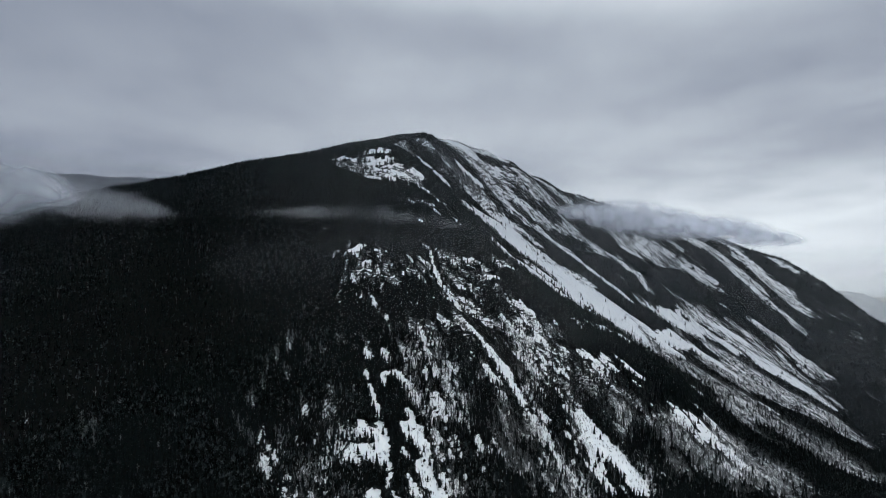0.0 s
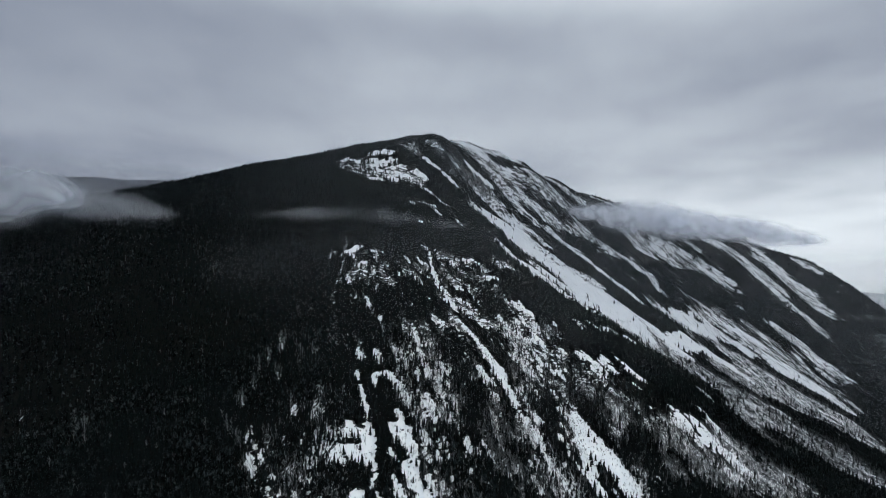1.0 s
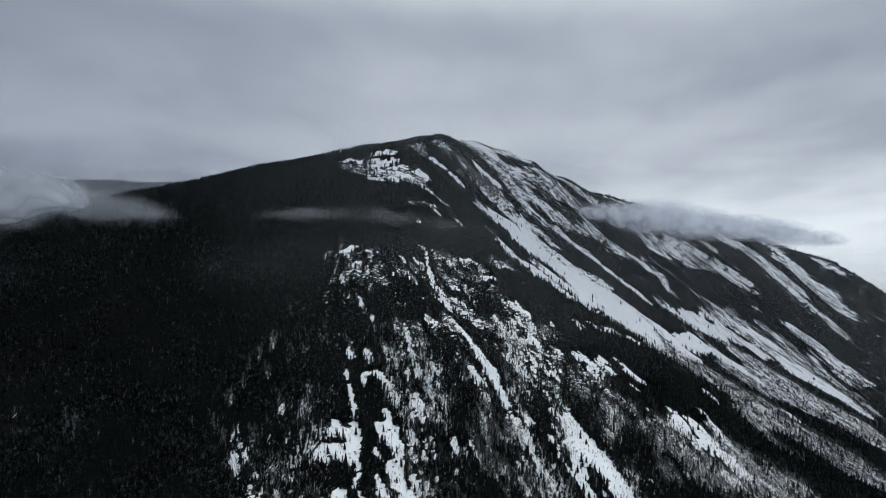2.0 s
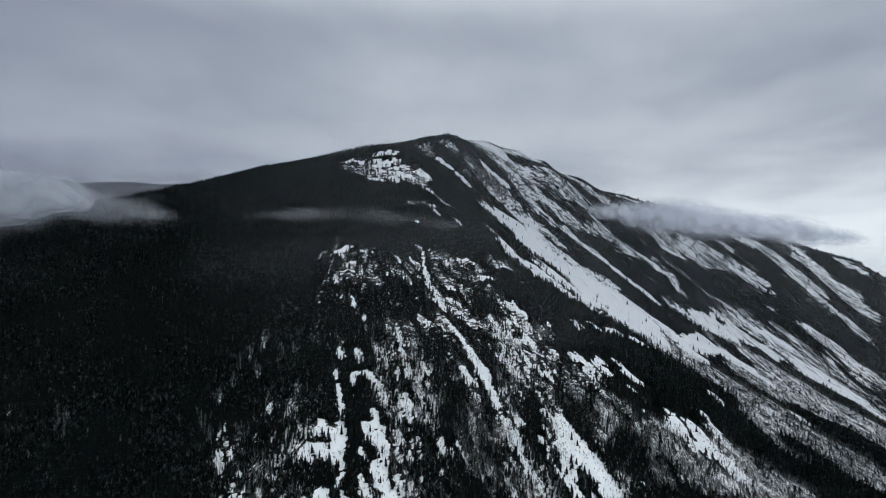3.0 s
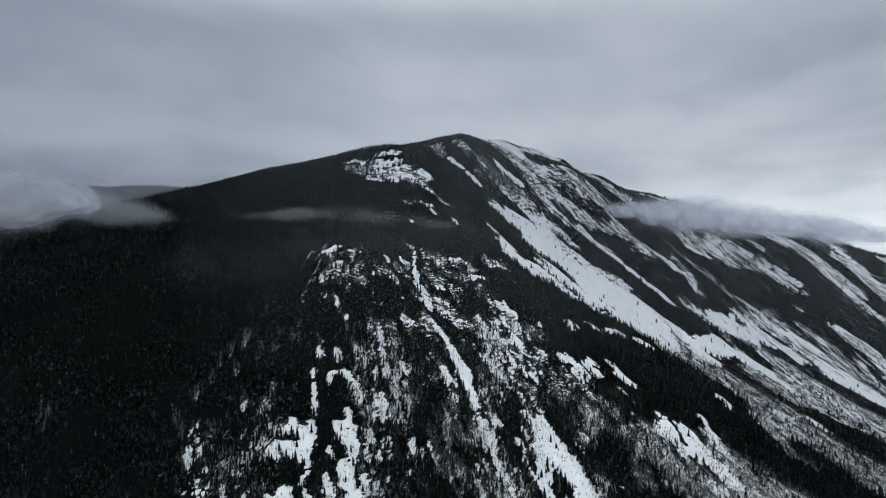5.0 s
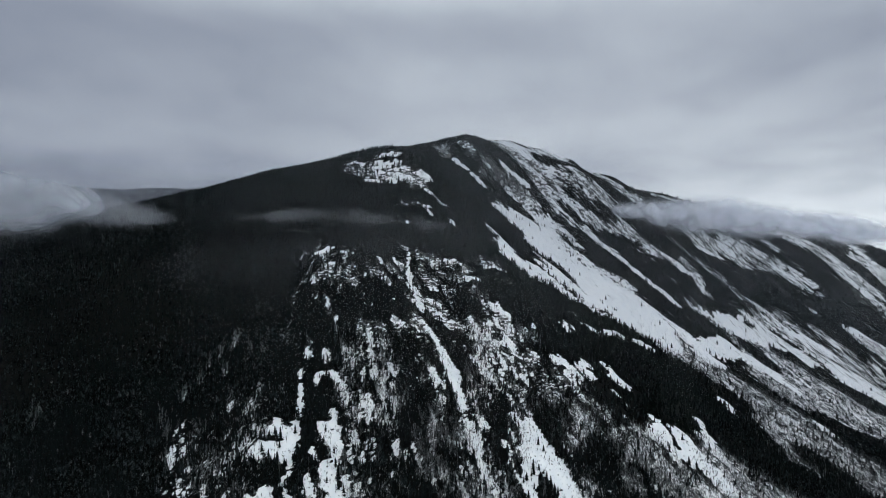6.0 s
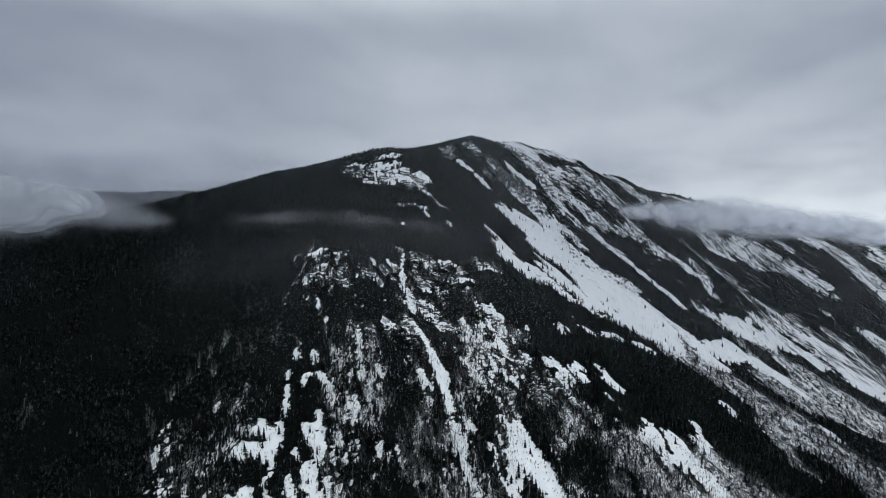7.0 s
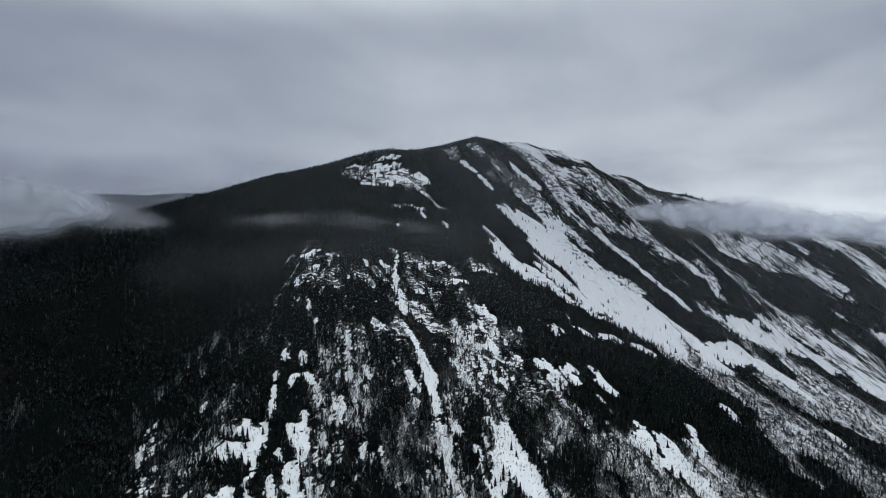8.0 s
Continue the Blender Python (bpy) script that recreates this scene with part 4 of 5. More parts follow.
MIXED = evened(FINE_STREAK + 0.4 * BROAD_STREAK + 0.6 * streaks(2.6, 5, 85))
OPEN = smooth(SHARE - MIXED, -0.07, 0.07)
GROUND_SNOW = np.maximum.reduce([OPEN * (1 - 0.2 * GREY_MAP * (1 - SNOW_MAP)) * (1 - EAST * smooth(np.hypot(MX - 100, MY), 950, 1200) * (0.15 + 0.45 * smooth(grain(MX, MY, 42, 97, 3), -0.3, 0.4))), 0.40 * GREY_MAP, (0.42 + 0.10 * EAST) * SPECKLE_MAP, 0.48 * WOOD_MAP, (0.25 + 0.34 * BROAD_STREAK) * (1 - 0.6 * EAST) * THIN_MAP, 0.14 - 0.7 * EAST - 0.12 * CLOSED, 0.4 * FAR])
LEDGED = SPECKLE_MAP * (1 - EAST) * (1 - SNOW_MAP) * (1 - smooth(MY, 760, 860))


def sheet(name, xs, ys, zs, material, **attrs):
    """One mesh from a grid of heights, with named values at its points."""
    ny, nx = xs.shape
    me = bpy.data.meshes.new(name)
    v = np.stack([xs, ys, zs], -1).reshape(-1, 3)
    i = (np.arange(ny - 1)[:, None] * nx + np.arange(nx - 1)).ravel()
    quads = np.stack([i, i + 1, i + nx + 1, i + nx], -1)
    fill(me, v, quads)
    for key, values in attrs.items():
        me.attributes.new(key, "FLOAT", "POINT").data.foreach_set("value", np.asarray(values, np.float32).ravel())
    me.materials.append(material)
    me.polygons.foreach_set("use_smooth", np.ones(len(me.polygons), bool))
    return new(name, me)


def fill(me, verts, faces):
    n, k = faces.shape
    me.vertices.add(len(verts))
    me.vertices.foreach_set("co", np.asarray(verts, np.float32).ravel())
    me.loops.add(n * k)
    me.loops.foreach_set("vertex_index", np.asarray(faces, np.int32).ravel())
    me.polygons.add(n)
    me.polygons.foreach_set("loop_start", np.arange(0, n * k, k, dtype=np.int32))
    me.update(calc_edges=True)


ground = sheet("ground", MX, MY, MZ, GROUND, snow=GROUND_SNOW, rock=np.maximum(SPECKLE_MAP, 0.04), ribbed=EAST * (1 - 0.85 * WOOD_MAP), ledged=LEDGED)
tagged(ground, "steep snowy granite mountainside with gullies and dark forest floor", "mountain", kind="structure")



def sample(field, x, y):
    """Bilinear reading of a field on the ground's grid."""
    i = np.clip(np.searchsorted(GX, x) - 1, 0, len(GX) - 2)
    j = np.clip(np.searchsorted(GY, y) - 1, 0, len(GY) - 2)
    u, v = (x - GX[i]) / (GX[i + 1] - GX[i]), (y - GY[j]) / (GY[j + 1] - GY[j])
    return (field[j, i] * (1 - u) + field[j, i + 1] * u) * (1 - v) + (field[j + 1, i] * (1 - u) + field[j + 1, i + 1] * u) * v


# ---- cloud deck ----
def cloud_deck():
    ring = np.concatenate([np.linspace(0, 1500, 40), np.linspace(1600, 4700, 50)])
    turn = np.linspace(0, 2 * np.pi, 97)
    rr, tt = np.meshgrid(ring, turn)
    xs, ys = 100 + rr * np.sin(tt), rr * np.cos(tt)
    zs = 600 - 600 * (rr / 4700) ** 2 + 14 * grain(xs, ys, 400, 31)
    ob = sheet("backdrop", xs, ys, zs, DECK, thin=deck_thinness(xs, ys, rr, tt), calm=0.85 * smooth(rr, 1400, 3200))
    return tagged(ob, "low grey overcast cloud deck with brighter thin places", "sky", kind="structure")


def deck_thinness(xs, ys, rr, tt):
    """Cloud thins out low down to the north-east, and is thinned overhead and out of view."""
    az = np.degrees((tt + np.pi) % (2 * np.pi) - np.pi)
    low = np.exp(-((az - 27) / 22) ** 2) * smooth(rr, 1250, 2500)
    # unseen deck overhead and past the view's sides is thinned to brighten the snow
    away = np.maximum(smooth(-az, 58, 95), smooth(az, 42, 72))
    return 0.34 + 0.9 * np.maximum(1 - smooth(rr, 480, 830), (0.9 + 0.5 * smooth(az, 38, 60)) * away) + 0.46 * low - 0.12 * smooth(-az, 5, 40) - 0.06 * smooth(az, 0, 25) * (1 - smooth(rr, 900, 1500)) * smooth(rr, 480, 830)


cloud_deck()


# ---- mist ----
def mist_bank(name, label, way, material, seed, slices=8, spread=5.0, size=26.0, ends=(0.1, 0.1), rough=1.15):
    """A bank of mist along a line of (x, y, z, half its height): one ribbon folded into soft layers with billowing rims."""
    way = np.array(way, float)
    seg = np.append(0, np.cumsum(np.hypot(*np.diff(way[:, :2], axis=0).T)))
    whole, tall = seg[-1], way[:, 3].max()
    n, m = int(whole * (1 + sum(ends)) / (size * 0.16)) + 8, 40
    s = np.linspace(-ends[0], 1 + ends[1], n)[None] * whole
    v = np.linspace(-2.3, 2.3, m)[:, None]
    mid = [np.interp(s, seg, way[:, k]) for k in range(4)]
    first, last = (way[1] - way[0]) / seg[1], (way[-1] - way[-2]) / (seg[-1] - seg[-2])
    for k in range(2):
        mid[k] = mid[k] + first[k] * np.minimum(s, 0) + last[k] * np.maximum(s - whole, 0)
    # rounded corners, so that the layers run side by side
    for k in range(4):
        wide, line = max(3, n // 12), mid[k][0]
        before, after = line[0] - (line[1] - line[0]) * np.arange(wide, 0, -1), line[-1] + (line[-1] - line[-2]) * np.arange(1, wide + 1)
        mid[k] = np.convolve(np.concatenate([before, line, after]), np.ones(2 * wide + 1) / (2 * wide + 1), "valid")[None]
    along = np.stack([np.gradient(mid[0][0]), np.gradient(mid[1][0])])
    along /= np.hypot(*along)
    verts = []
    up = v * mid[3]
    common = grain(s + 0 * v, 1.7 * up + 900, size, seed, 3)
    tip = 1 - smooth(s, -ends[0] * whole, 0.06 * whole) * smooth((1 + ends[1]) * whole - s, 0, (ends[1] + 0.08) * whole)
    for k in range(slices):
        billow = 0.55 * common + 0.45 * grain(s + 37.0 * k + 0 * v, 1.7 * up + 50.0 * k, size * 0.8, seed + 5 + k, 3)
        off = (k - (slices - 1) / 2) * spread
        xs, ys = mid[0] - along[1] * off + 0 * v, mid[1] + along[0] * off + 0 * v
        zs = mid[2] + up + 0.12 * mid[3] * math.sin(2.4 * k)
        f = smooth(1 - v ** 2 + rough * billow - 1.3 * tip, 0.0, 1.15)
        f = f * np.exp(-0.9 * v ** 2) * smooth(2.3 - np.abs(v), 0, 0.5) * smooth(s, -ends[0] * whole, 0.0) * smooth((1 + ends[1]) * whole - s, 0, 0.05 * whole)
        f = f * smooth(zs - sample(MZ, xs, ys), -1, 0.3 * tall + 4)
        grid = np.stack([xs, ys, zs, f], -1)
        verts.append(grid[:, ::-1] if k % 2 else grid)
    grid = np.concatenate(verts, 1)
    ob = sheet(name, grid[..., 0], grid[..., 1], grid[..., 2], material, fade=grid[..., 3])
    return tagged(ob, label, "mist", kind="stuff")


def puff_material(name, scale, density, tone):
    """Thin droplets: the view passes through, daylight is scattered both ways."""
    g = Graph(name)
    n = g.noise(g.stretched(1, 1, 1.5), scale, 2, 0.45, 0.0)
    alpha = g.math("MULTIPLY", g.math("MULTIPLY", g.attr("fade"), density), g.ramp(n, 0.25, 0.7, 0.65, 1.0))
    skyward = g.node("ShaderNodeCombineXYZ", X=0.0, Y=-0.35, Z=0.94)
    earthward = g.node("ShaderNodeCombineXYZ", X=0.0, Y=0.35, Z=-0.94)
    droplets = g.node("ShaderNodeAddShader", i0=g.node("ShaderNodeBsdfDiffuse", Color=tone, Normal=skyward),
                      i1=g.node("ShaderNodeBsdfTranslucent", Color=tone, Normal=earthward))
    clear = g.node("ShaderNodeBsdfTransparent", Color=(1.0, 1.0, 1.0))
    return g.surface(g.node("ShaderNodeMixShader", i0=alpha, i1=clear, i2=droplets))


THICK = puff_material("thick_mist", 0.02, 0.40, (0.86, 0.88, 0.93))
SOFT = puff_material("soft_mist", 0.02, 0.5, (0.66, 0.68, 0.72))
TAIL = puff_material("mist_tail", 0.05, 0.085, (0.70, 0.72, 0.76))
WISP = puff_material("thin_mist", 0.05, 0.045, (0.62, 0.64, 0.67))
FAINT = puff_material("faint_mist", 0.02, 0.010, (0.62, 0.64, 0.67))
VALLEY = puff_material("valley_mist", 0.01, 0.12, (0.62, 0.64, 0.68))
HAZE = mist_material("valley_haze", 0.004, 0.012, 0.3, (0.57, 0.62, 0.68))
THIN_HAZE = mist_material("slope_haze", 0.006, 0.0065, 0.3, (0.57, 0.62, 0.68))
FAINT_HAZE = mist_material("near_haze", 0.006, 0.0072, 0.3, (0.57, 0.62, 0.66))
FAR_HAZE = mist_material("distant_haze", 0.002, 0.165, 0.35)
mist_bank("mist_bank", "pale grey bank of mist lying on the forested ridge", [(-374, 624, 351, 14), (-391, 622, 357, 26), (-418, 606, 360, 40), (-447, 587, 359, 43), (-489, 552, 355, 45), (-526, 508, 351, 45), (-585, 480, 348, 45)], SOFT, 3, 9, 7, 60, ends=(0.12, 0.3), rough=1.5)
mist_bank("mist_wisp", "small billowing tail of mist over the dark forest", [(-263, 598, 333, 9), (-297, 606, 341, 18), (-322, 613, 340, 14), (-343, 616, 347, 19), (-374, 617, 349, 24)], TAIL, 6, 7, 5, 18, ends=(0.2, 0.25), rough=3.0)
mist_bank("mist_bank", "grey cloud hanging along the snowy ridge", [(205, 1155, 370, 12), (282, 1267, 365, 31), (383, 1402, 369, 42), (496, 1478, 367, 43), (606, 1487, 357, 40), (702, 1494, 344, 37), (787, 1501, 330, 28), (850, 1515, 316, 15)], THICK, 5, 10, 7, 44, ends=(0.06, 0.10))
mist_bank("mist_wisp", "thin wisp of mist across the dark forested slope", [(-149, 581, 334, 4), (-115, 582, 335, 8), (-84, 591, 336, 10), (-59, 602, 334, 11), (-35, 619, 331, 10), (-9, 634, 327, 7), (22, 652, 322, 5)], WISP, 8, 6, 4, 24, ends=(0.3, 0.25), rough=2.8)
mist_bank("mist_wisp", "faint veil of mist thinning out over the upper forest", [(-165, 460, 288, 24), (-129, 502, 291, 29), (-64, 527, 296, 29), (-2, 594, 300, 27), (51, 651, 312, 20)], FAINT, 15, 4, 10, 60)
mist_bank("mist_bank", "faint grey mist in the valley before the far hill", [(-430, 1150, 418, 30), (-640, 1000, 420, 55), (-900, 780, 422, 70), (-1150, 560, 425, 80)], VALLEY, 12, 6, 20, 90)


def haze_veil(radius, low, high, seed, start=-72, fade_in=16, stop=90):
    """A very thin curved layer of haze hanging in the valley air."""
    turn = np.radians(np.linspace(-58, 62, 110))[None]
    v = np.linspace(0, 1, 32)[:, None]
    xs, ys = 100 + radius * np.sin(turn) + 0 * v, radius * np.cos(turn) + 0 * v
    zs = low + (high - low) * v + 12 * grain(xs, ys, 200, seed)
    f = (np.clip(1.6 * (1 - (2 * v - 1) ** 4), 0, 1) if radius < 2500 else 1.1 * (1 - smooth(v, 0.35, 1.0))) * smooth(60 - np.abs(np.degrees(turn) - 2), 0, 14)
    f = f * smooth(np.degrees(turn), start, start + fade_in) * (1 - smooth(np.degrees(turn), stop - 16, stop))
    f = f * smooth(zs - sample(MZ, xs, ys), 2, 45 if radius < 2500 else 8)
    ob = sheet("haze_veil", xs, ys, zs, FAR_HAZE if radius > 2500 else HAZE if radius > 800 else THIN_HAZE if radius > 590 else FAINT_HAZE, fade=f)
    return tagged(ob, "thin grey haze hanging in the valley air", "haze", kind="stuff")


for k, (radius, low, high) in enumerate([(650, 200, 570), (720, 150, 570), (790, 60, 575), (880, 20, 570), (980, -20, 570), (1330, -20, 540), (2900, -260, 460), (3000, -260, 455), (3100, -260, 440), (3200, -260, 435), (3300, -260, 425), (3450, -260, 420)]):
    haze_veil(radius, low, high, 90 + k)
haze_veil(600, 150, 560, 600, -12)
for k, radius in enumerate((445, 480, 515, 550, 580)):
    haze_veil(radius, 150, 560, 610 + k, -36, 26, 13)


# ---- trees ----
def spruce_form(tiers, rim, rng, slim=0.2):
    """A unit spruce: skirts of drooping boughs with a ragged rim, and a slim trunk. Returns triangles (n, 3, 3)."""
    tris = []
    for k in range(tiers):
        f = k / tiers
        top = 1.0 - 0.86 * f ** 1.05
        low = 1.0 - 0.86 * ((k + 1.35) / tiers) ** 1.05
        wide = slim * (0.16 + 0.84 * ((k + 1) / tiers) ** 0.85) * rng.uniform(0.85, 1.15)
        a0 = rng.uniform(0, 6.28)
        ring = []
        for j in range(rim):
            a = a0 + 6.2832 * j / rim + rng.uniform(-0.2, 0.2)
            w = wide * (rng.uniform(0.9, 1.25) if j % 2 == 0 else rng.uniform(0.45, 0.7))
            ring.append((w * math.cos(a), w * math.sin(a), max(0.03, low) + rng.uniform(-0.02, 0.03) - (0.02 if j % 2 == 0 else -0.04)))
        for j in range(rim):
            tris.append(((0, 0, top), ring[j], ring[(j + 1) % rim]))
    return np.array(tris, float)


def trunk_form(width, height):
    ring = [(width * math.cos(a), width * math.sin(a), -0.06) for a in (0, 2.094, 4.189)]
    return np.array([(ring[j], ring[(j + 1) % 3], (0, 0, height)) for j in range(3)], float)


def bare_form(branches, rng):
    """A unit leafless tree: a slim trunk and thin upswept branches."""
    tris = list(trunk_form(0.016, 0.97))
    for k in range(branches):
        z0 = rng.uniform(0.25, 0.85)
        a = rng.uniform(0, 6.28)
        out = rng.uniform(0.16, 0.36) * (1.25 - z0)
        rise = rng.uniform(0.12, 0.3) * (1.2 - 0.5 * z0)
        p = np.array((0.0, 0.0, z0))
        q = np.array((out * math.cos(a), out * math.sin(a), z0 + rise))
        side = np.array((-math.sin(a), math.cos(a), 0.0)) * 0.014
        tris.append((p - side, p + side, q))
        m = p + (q - p) * 0.45
        tw = np.array((math.cos(a + 1.1), math.sin(a + 1.1), 0.8)) * 0.08
        tris.append((m - (0, 0, 0.012), m + (0, 0, 0.012), m + tw))
        m = p + (q - p) * 0.7
        tw = np.array((math.cos(a - 0.9), math.sin(a - 0.9), 1.1)) * 0.07
        tris.append((m - (0, 0, 0.012), m + (0, 0, 0.012), m + tw))
    return np.array(tris, float)


def grove(name, label, forms, places, heights, widths, material, category):
    """Many trees as one mesh; forms are dealt out by chance and turned."""
    rng = np.random.default_rng(len(places))
    pick = rng.integers(len(forms), size=len(places))
    turn = rng.uniform(0, 2 * np.pi, len(places))
    lean = rng.normal(0, 0.025, (len(places), 2))
    verts = []
    for k, form in enumerate(forms):
        me_ = pick == k
        if not me_.any():
            continue
        f = form.reshape(-1, 3)
        c, s = np.cos(turn[me_])[:, None], np.sin(turn[me_])[:, None]
        h, w = heights[me_][:, None], widths[me_][:, None]
        x, y, z = f[:, 0], f[:, 1], f[:, 2] * h
        px = places[me_, 0][:, None] + (x * c - y * s) * w + z * lean[me_, 0][:, None]
        py = places[me_, 1][:, None] + (x * s + y * c) * w + z * lean[me_, 1][:, None]
        verts.append(np.stack([px, py, places[me_, 2][:, None] + z], -1).reshape(-1, 3))
    v = np.concatenate(verts)
    # every bough stays a piece of its own
    me = bpy.data.meshes.new(name)
    fill(me, v, np.arange(len(v)).reshape(-1, 3))
    me.materials.append(material)
    return tagged(new(name, me), label, category, kind="stuff")


def scatter(x0, x1, y0, y1, gap, seed):
    """Jittered places on the ground."""
    rng = np.random.default_rng(seed)
    mx, my, half = (x0 + x1) / 2, (y0 + y1) / 2, 0.5 * math.hypot(x1 - x0, y1 - y0)
    gx, gy = np.meshgrid(np.arange(-half, half, gap), np.arange(-half, half, gap))
    gx = (gx + rng.uniform(-0.8, 0.8, gx.shape) * gap).ravel()
    gy = (gy + rng.uniform(-0.8, 0.8, gy.shape) * gap).ravel()
    c, s = math.cos(0.55 + seed), math.sin(0.55 + seed)
    x, y = mx + gx * c - gy * s, my + gx * s + gy * c
    inside = (x > x0) & (x < x1) & (y > y0) & (y < y1)
    return x[inside], y[inside], rng.uniform(0, 1, int(inside.sum()))


def woods(x, y):
    """How thickly spruce and leafless trees stand at each place, 0 to 1."""
    clear = sample(OPEN, x, y)
    grey, hard, speck, thin = (sample(m, x, y) for m in (GREY_MAP, WOOD_MAP, SPECKLE_MAP, THIN_MAP))
    solid, east = sample(SNOW_MAP, x, y), sample(EAST, x, y)
    clump = smooth(grain(x, y, 9, 57, 2), -0.1, 0.5)
    spruce = np.clip(1.03 - 1.2 * clear, 0, 1) * (1 - 0.85 * grey * (1 - 0.5 * clump)) * (1 - (0.55 + 0.25 * east * (1 - 0.6 * clump)) * speck)
    spruce = spruce * (1 - 0.75 * east * smooth(y - 0.45 * x, 1080, 1180)) * (1 - 0.92 * hard * (1 - 0.5 * clump)) * (0.96 - 0.56 * thin * (1 - clump)) + (0.11 - 0.09 * east) * clump ** 3 * clear + 0.003
    bare = np.clip(0.006 + 1.1 * hard + 0.35 * grey + (0.22 * thin + 0.15 * speck) * (1 - east) + 0.025 * clump, 0, 1) * np.clip(1 - 0.93 * solid, 0, 1)
    return spruce, bare


def brush_form(stems, rng):
    """A unit shrub: a fan of thin leafless stems."""
    tris = []
    for k in range(stems):
        a = rng.uniform(0, 6.28)
        out, top = rng.uniform(0.1, 0.45), rng.uniform(0.6, 1.0)
        p, q = np.array((0.1 * math.cos(a), 0.1 * math.sin(a), -0.1)), np.array((out * math.cos(a), out * math.sin(a), top))
        side = np.array((-math.sin(a), math.cos(a), 0.0)) * rng.uniform(0.03, 0.07)
        tris.append((p, q - side, q + side))
    return np.array(tris, float)


RNG = random.Random(5)
FINE = [np.concatenate([spruce_form(5, 6, RNG, s), trunk_form(0.018, 0.5)]) for s in (0.22, 0.25, 0.27, 0.3, 0.24, 0.21)]
MIDDLE = [spruce_form(4, 4, RNG, s) for s in (0.24, 0.28, 0.32, 0.26)]
COARSE = [spruce_form(2, 4, RNG, s) for s in (0.3, 0.36, 0.26)]
BARE_FINE = [bare_form(13, RNG) for k in range(6)]
BARE_FAR = [bare_form(6, RNG) for k in range(4)]


def plant(kind, x0, x1, y0, y1, gap, near, far, seed, tall):
    """Places and heights of one kind of tree on a stretch of the plan, between two distances from its foot."""
    x, y, chance = scatter(x0, x1, y0, y1, gap, seed)
    r = np.hypot(x - 100, y)
    fit = (r >= near) & (r < far) & (np.abs(x - 60) < 0.95 * y + 120)
    x, y, chance = x[fit], y[fit], chance[fit]
    ok = chance < woods(x, y)[kind]
    x, y = x[ok], y[ok]
    rng = np.random.default_rng(seed + 1)
    h = tall * rng.triangular(0.35, 0.75, 1.4, x.shape) * (1 + 0.25 * grain(x, y, 70, 61) + 0.2 * grain(x, y, 14, 63))
    z = sample(MZ, x, y)
    # wind keeps the trees near the top low
    return np.stack([x, y, z], -1), h * (1 - 0.45 * smooth(z, 400, 480))


near_s, near_h = plant(0, -520, 480, 330, 530, 2.2, 0, 530, 71, 6.3)
mid_s, mid_h = plant(0, -700, 700, 380, 900, 3.15, 530, 900, 73, 5.7)
back_s, back_h = plant(0, -560, 1000, 600, 1400, 4.2, 900, 1400, 77, 5.2)
far_s, far_h = plant(0, -480, 1800, 1000, 2700, 9.0, 1400, 2700, 75, 6.4)
near_b, near_bh = plant(1, -520, 480, 330, 530, 1.95, 0, 530, 72, 6.6)
mid_b, mid_bh = plant(1, -700, 700, 380, 900, 2.5, 530, 900, 74, 6.0)
back_b, back_bh = plant(1, -400, 1000, 600, 1400, 5.0, 900, 1400, 78, 6.0)

# the spruces at the foot of the slope are things of their own
own = (near_s[:, 1] < 452) & (np.abs(near_s[:, 0] - 20) < 125) & (np.random.default_rng(9).uniform(0, 1, len(near_s)) < 0.28)
own &= np.cumsum(own) <= 300


def widths_of(h):
    return h * np.random.default_rng(len(h)).uniform(0.85, 1.25, h.shape)


grove("spruce_forest", "dense dark spruce forest on the steep near slope", FINE, near_s[~own], near_h[~own], widths_of(near_h[~own]), NEEDLES, "forest")
grove("spruce_forest", "dark spruce forest covering the upper slope and the gully rim", MIDDLE, mid_s, mid_h, widths_of(mid_h), NEEDLES, "forest")
grove("spruce_forest", "dark spruce forest below the summit ridge", MIDDLE, back_s, back_h, 1.15 * widths_of(back_h), NEEDLES, "forest")
grove("spruce_forest", "distant dark spruce forest on the far ridge", COARSE, far_s, far_h, 1.75 * widths_of(far_h), NEEDLES, "forest")
lone = (near_b[:, 0] > 90) & (near_b[:, 1] < 500) & (np.random.default_rng(13).uniform(0, 1, len(near_b)) < 0.12)
lone &= np.cumsum(lone) <= 90
grove("bare_woods", "leafless grey hardwood trees standing in snow", BARE_FINE, near_b[~lone], near_bh[~lone], near_bh[~lone] * 1.1, GREY_BARK, "trees")
grove("bare_woods", "leafless grey woods along the gully", BARE_FAR, mid_b, mid_bh, mid_bh * 1.2, GREY_BARK, "trees")
grove("bare_woods", "thin leafless woods high on the snowy gully", BARE_FAR, back_b, back_bh, back_bh * 1.6, GREY_BARK, "trees")


# shrubs on the ledges, in the clearings and along the rims of the open snow
bx, by, odds = scatter(-190, 330, 370, 700, 1.75, 91)
brushy = np.clip(0.45 * sample(GREY_MAP, bx, by) + 0.75 * sample(WOOD_MAP, bx, by) + 0.15 * sample(SPECKLE_MAP, bx, by) + 0.55 * sample(THIN_MAP, bx, by) * (0.4 + sample(BROAD_STREAK, bx, by)), 0, 0.8)
brushy = np.maximum(brushy, 0.9 * smooth(grain(bx, by, 8, 93, 2), 0.05, 0.5) * sample(SNOW_MAP, bx, by) * (1 - 0.5 * sample(SNOW_MAP, bx, by))) * smooth(np.hypot(bx - 100, by), 740, 700)
bx, by = bx[odds < brushy], by[odds < brushy]
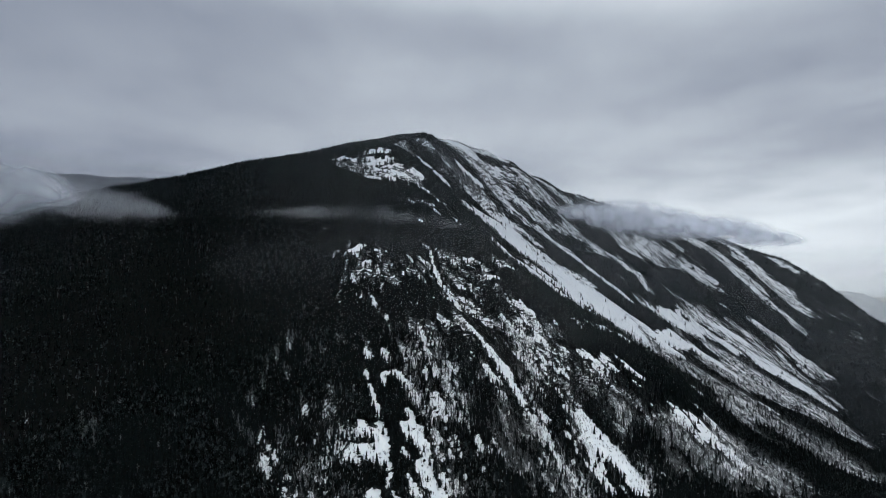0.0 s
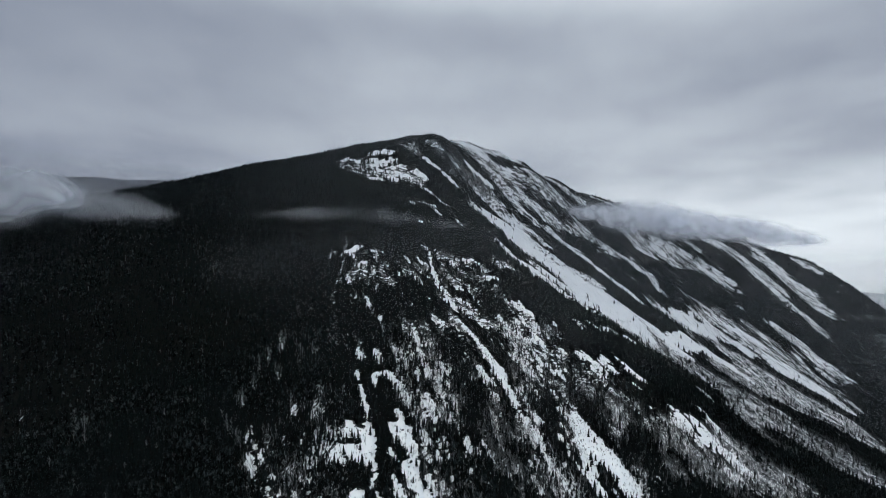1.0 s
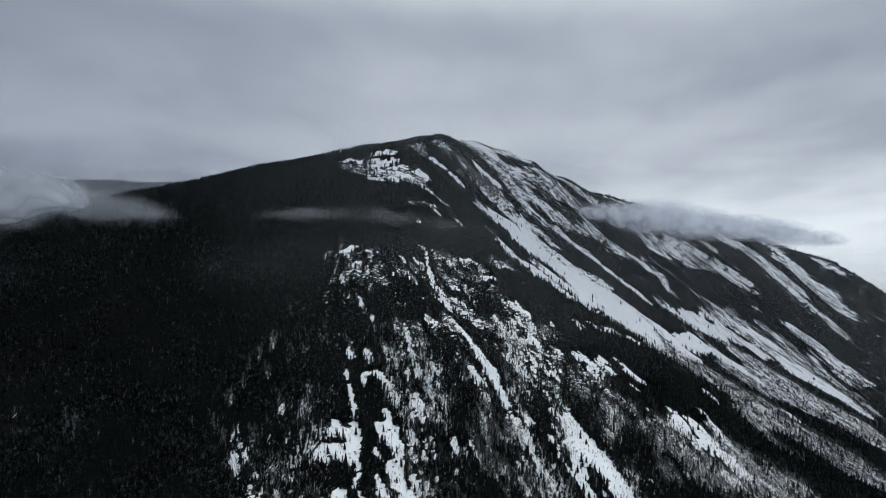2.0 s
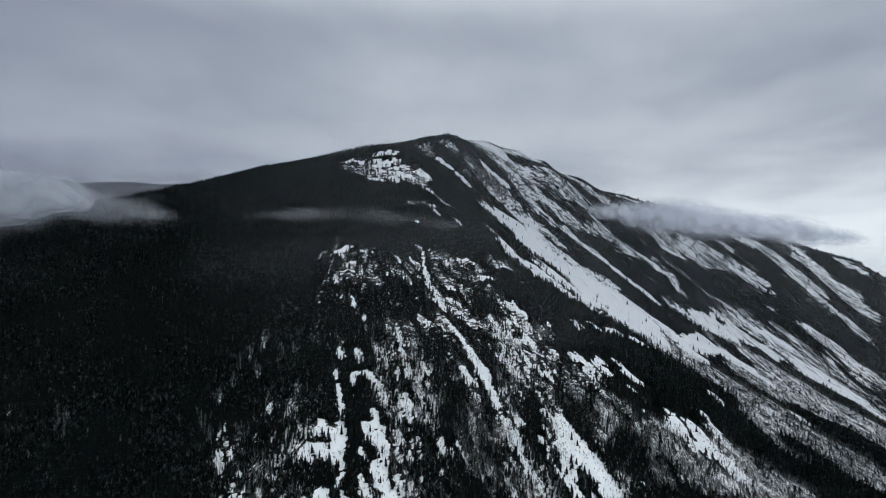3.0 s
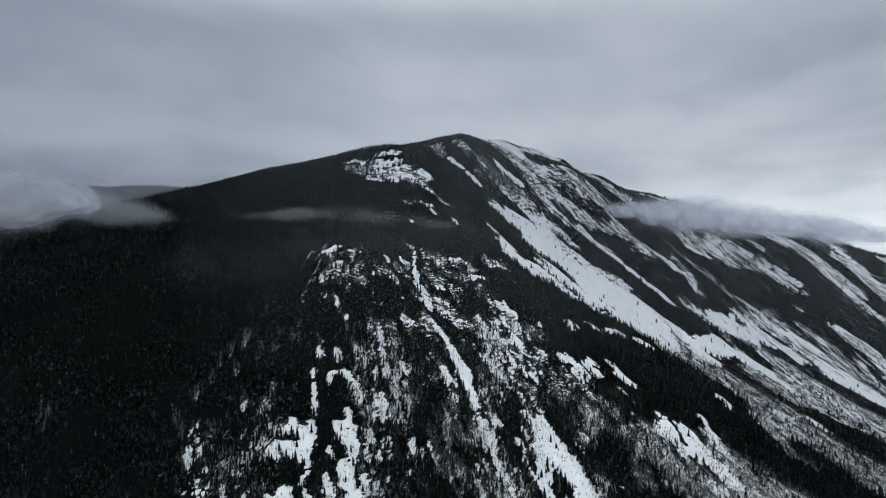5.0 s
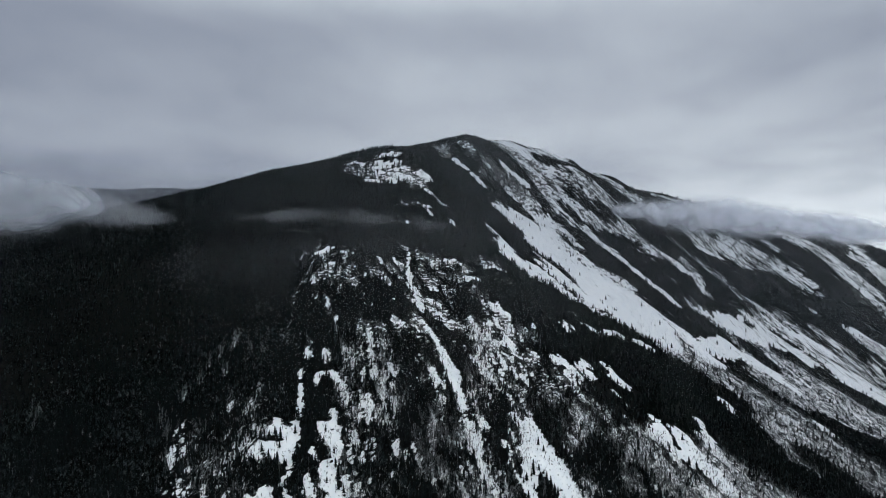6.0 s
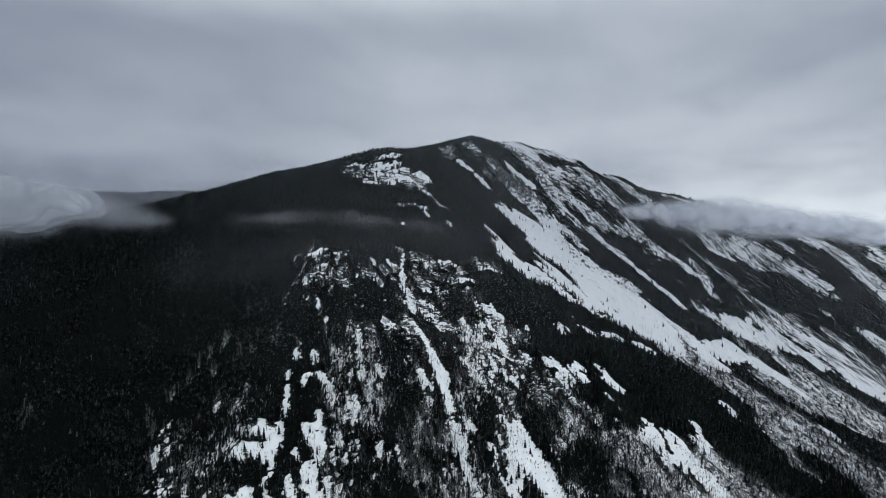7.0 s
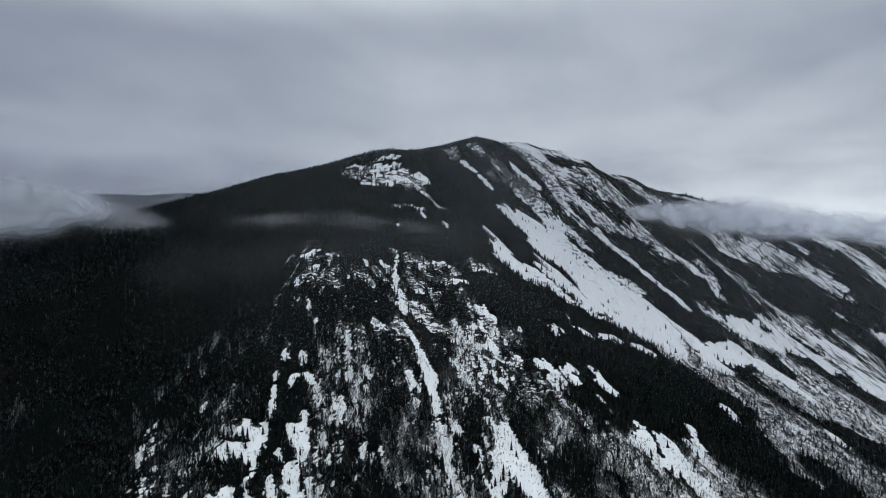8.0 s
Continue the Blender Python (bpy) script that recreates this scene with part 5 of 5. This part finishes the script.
bh = np.random.default_rng(92).uniform(1.0, 2.6, bx.shape)
grove("brush", "leafless pale grey brush standing in snow", [brush_form(7, RNG) for k in range(5)], np.stack([bx, by, sample(MZ, bx, by)], -1), bh, bh, PALE_TWIGS, "brush")


def mesh_of(name, tris, material):
    me = bpy.data.meshes.new(name)
    fill(me, tris.reshape(-1, 3), np.arange(len(tris) * 3).reshape(-1, 3))
    me.materials.append(material)
    return me


def spruce_tree(k):
    """One spruce with its trunk and crown, one metre tall until it is scaled."""
    rng = random.Random(100 + k)
    tree = tagged(new("spruce_tree"), "dark green spruce tree on the snowy slope", "tree", "spruces at the foot of the slope")
    for name, tris, mat in (("crown", spruce_form(8, 8, rng, 0.23 + 0.025 * (k % 3)), NEEDLES), ("trunk", trunk_form(0.02, 0.85), BARK)):
        ob = new(name, mesh_of(name, tris, mat))
        ob.parent = tree
    return tree


spot, tall = near_s[own], near_h[own]
models = [spruce_tree(k) for k in range(min(5, len(spot)))]
for k in range(len(spot)):
    m = Matrix.Translation(spot[k]) @ pose(0, 0, 0, 0, 0, 137.5 * k)
    ob = models[k] if k < len(models) else copy_thing(models[k % len(models)], m)
    ob.matrix_basis = m @ Matrix.Diagonal((tall[k], tall[k], tall[k], 1))


def bare_tree(k):
    """One leafless tree with its trunk and branches, one metre tall until it is scaled."""
    tris = bare_form(16, random.Random(200 + k))
    tree = tagged(new("bare_tree"), "leafless grey hardwood tree standing in snow", "tree", "bare trees at the foot of the slope")
    for name, piece in (("trunk", tris[:3]), ("branches", tris[3:])):
        ob = new(name, mesh_of(name, piece, GREY_BARK))
        ob.parent = tree
    return tree


spot, tall = near_b[lone], near_bh[lone]
models = [bare_tree(k) for k in range(min(5, len(spot)))]
for k in range(len(spot)):
    m = Matrix.Translation(spot[k]) @ pose(0, 0, 0, 0, 0, 137.5 * k)
    ob = models[k] if k < len(models) else copy_thing(models[k % len(models)], m)
    ob.matrix_basis = m @ Matrix.Diagonal((tall[k], tall[k], tall[k], 1))


# ---- rocks ----
def rock_mesh(name, seed, long, deep, tall, bits=2):
    """An angular block, split and jittered, with a flat broken top."""
    rng = random.Random(seed)
    bm = bmesh.new()
    bmesh.ops.create_cube(bm, size=1.0)
    bmesh.ops.subdivide_edges(bm, edges=bm.edges[:], cuts=bits, use_grid_fill=True)
    for v in bm.verts:
        n = noise.noise(v.co * 2.3 + Vector((seed * 3.1, 0, 0)))
        v.co *= 1 + 0.6 * n
        v.co += Vector((rng.uniform(-0.08, 0.08), rng.uniform(-0.08, 0.08), rng.uniform(-0.06, 0.06)))
        v.co.x, v.co.y, v.co.z = v.co.x * long, v.co.y * deep, (v.co.z + 0.12) * tall
    me = bpy.data.meshes.new(name)
    bm.to_mesh(me)
    bm.free()
    me.materials.append(ROCK)
    return me


def strew(name, label, group, meshes, region, low, high, gap, most, seed, near, far, share):
    """Rocks lying with their long side across the slope."""
    x, y, chance = scatter(*region, gap, seed)
    r = np.hypot(x - 100, y)
    ok = (r > near) & (r < far) & (chance < share(x, y))
    x, y = x[ok][:most], y[ok][:most]
    ux, uy = sample(UPX, x, y), sample(UPY, x, y)
    z = sample(MZ, x, y)
    rng = random.Random(seed)
    for k in range(len(x)):
        ob = tagged(new(name, meshes[k % len(meshes)]), label, "rock", group)
        turn = math.degrees(math.atan2(uy[k], ux[k])) - 90 + rng.uniform(-25, 25)
        ob.matrix_basis = pose(x[k], y[k], z[k], rng.uniform(-8, 8), rng.uniform(-8, 8), turn) @ Matrix.Scale(rng.uniform(low, high), 4)


ledges = [rock_mesh("rock_ledge", k, 1.0, 0.5, 0.42, 3) for k in range(6)]
boulders = [rock_mesh("boulder", 20 + k, 1.0, 0.8, 0.7) for k in range(5)]
strew("rock_ledge", "dark granite ledge with snow lying on its top", "ledges of the cliff band", ledges, (-150, 260, 470, 700), 1.4, 4.2, 4.6, 280, 301, 500, 760,
      lambda x, y: 0.5 * sample(SPECKLE_MAP, x, y))
strew("rock_ledge", "grey granite ledge of the summit cliff with snow on top", "ledges of the summit cliff", ledges, (-70, 150, 980, 1230), 3.0, 8.0, 9.0, 110, 305, 960, 1260,
      lambda x, y: 0.75 * sample(SPECKLE_MAP, x, y))
strew("boulder", "dark granite boulder lying in the open snow chute", "boulders in the snow chutes", boulders, (-90, 300, 380, 640), 0.5, 1.2, 3.6, 110, 303, 300, 700,
      lambda x, y: 0.2 * smooth(sample(SNOW_MAP, x, y), 0.6, 0.9))
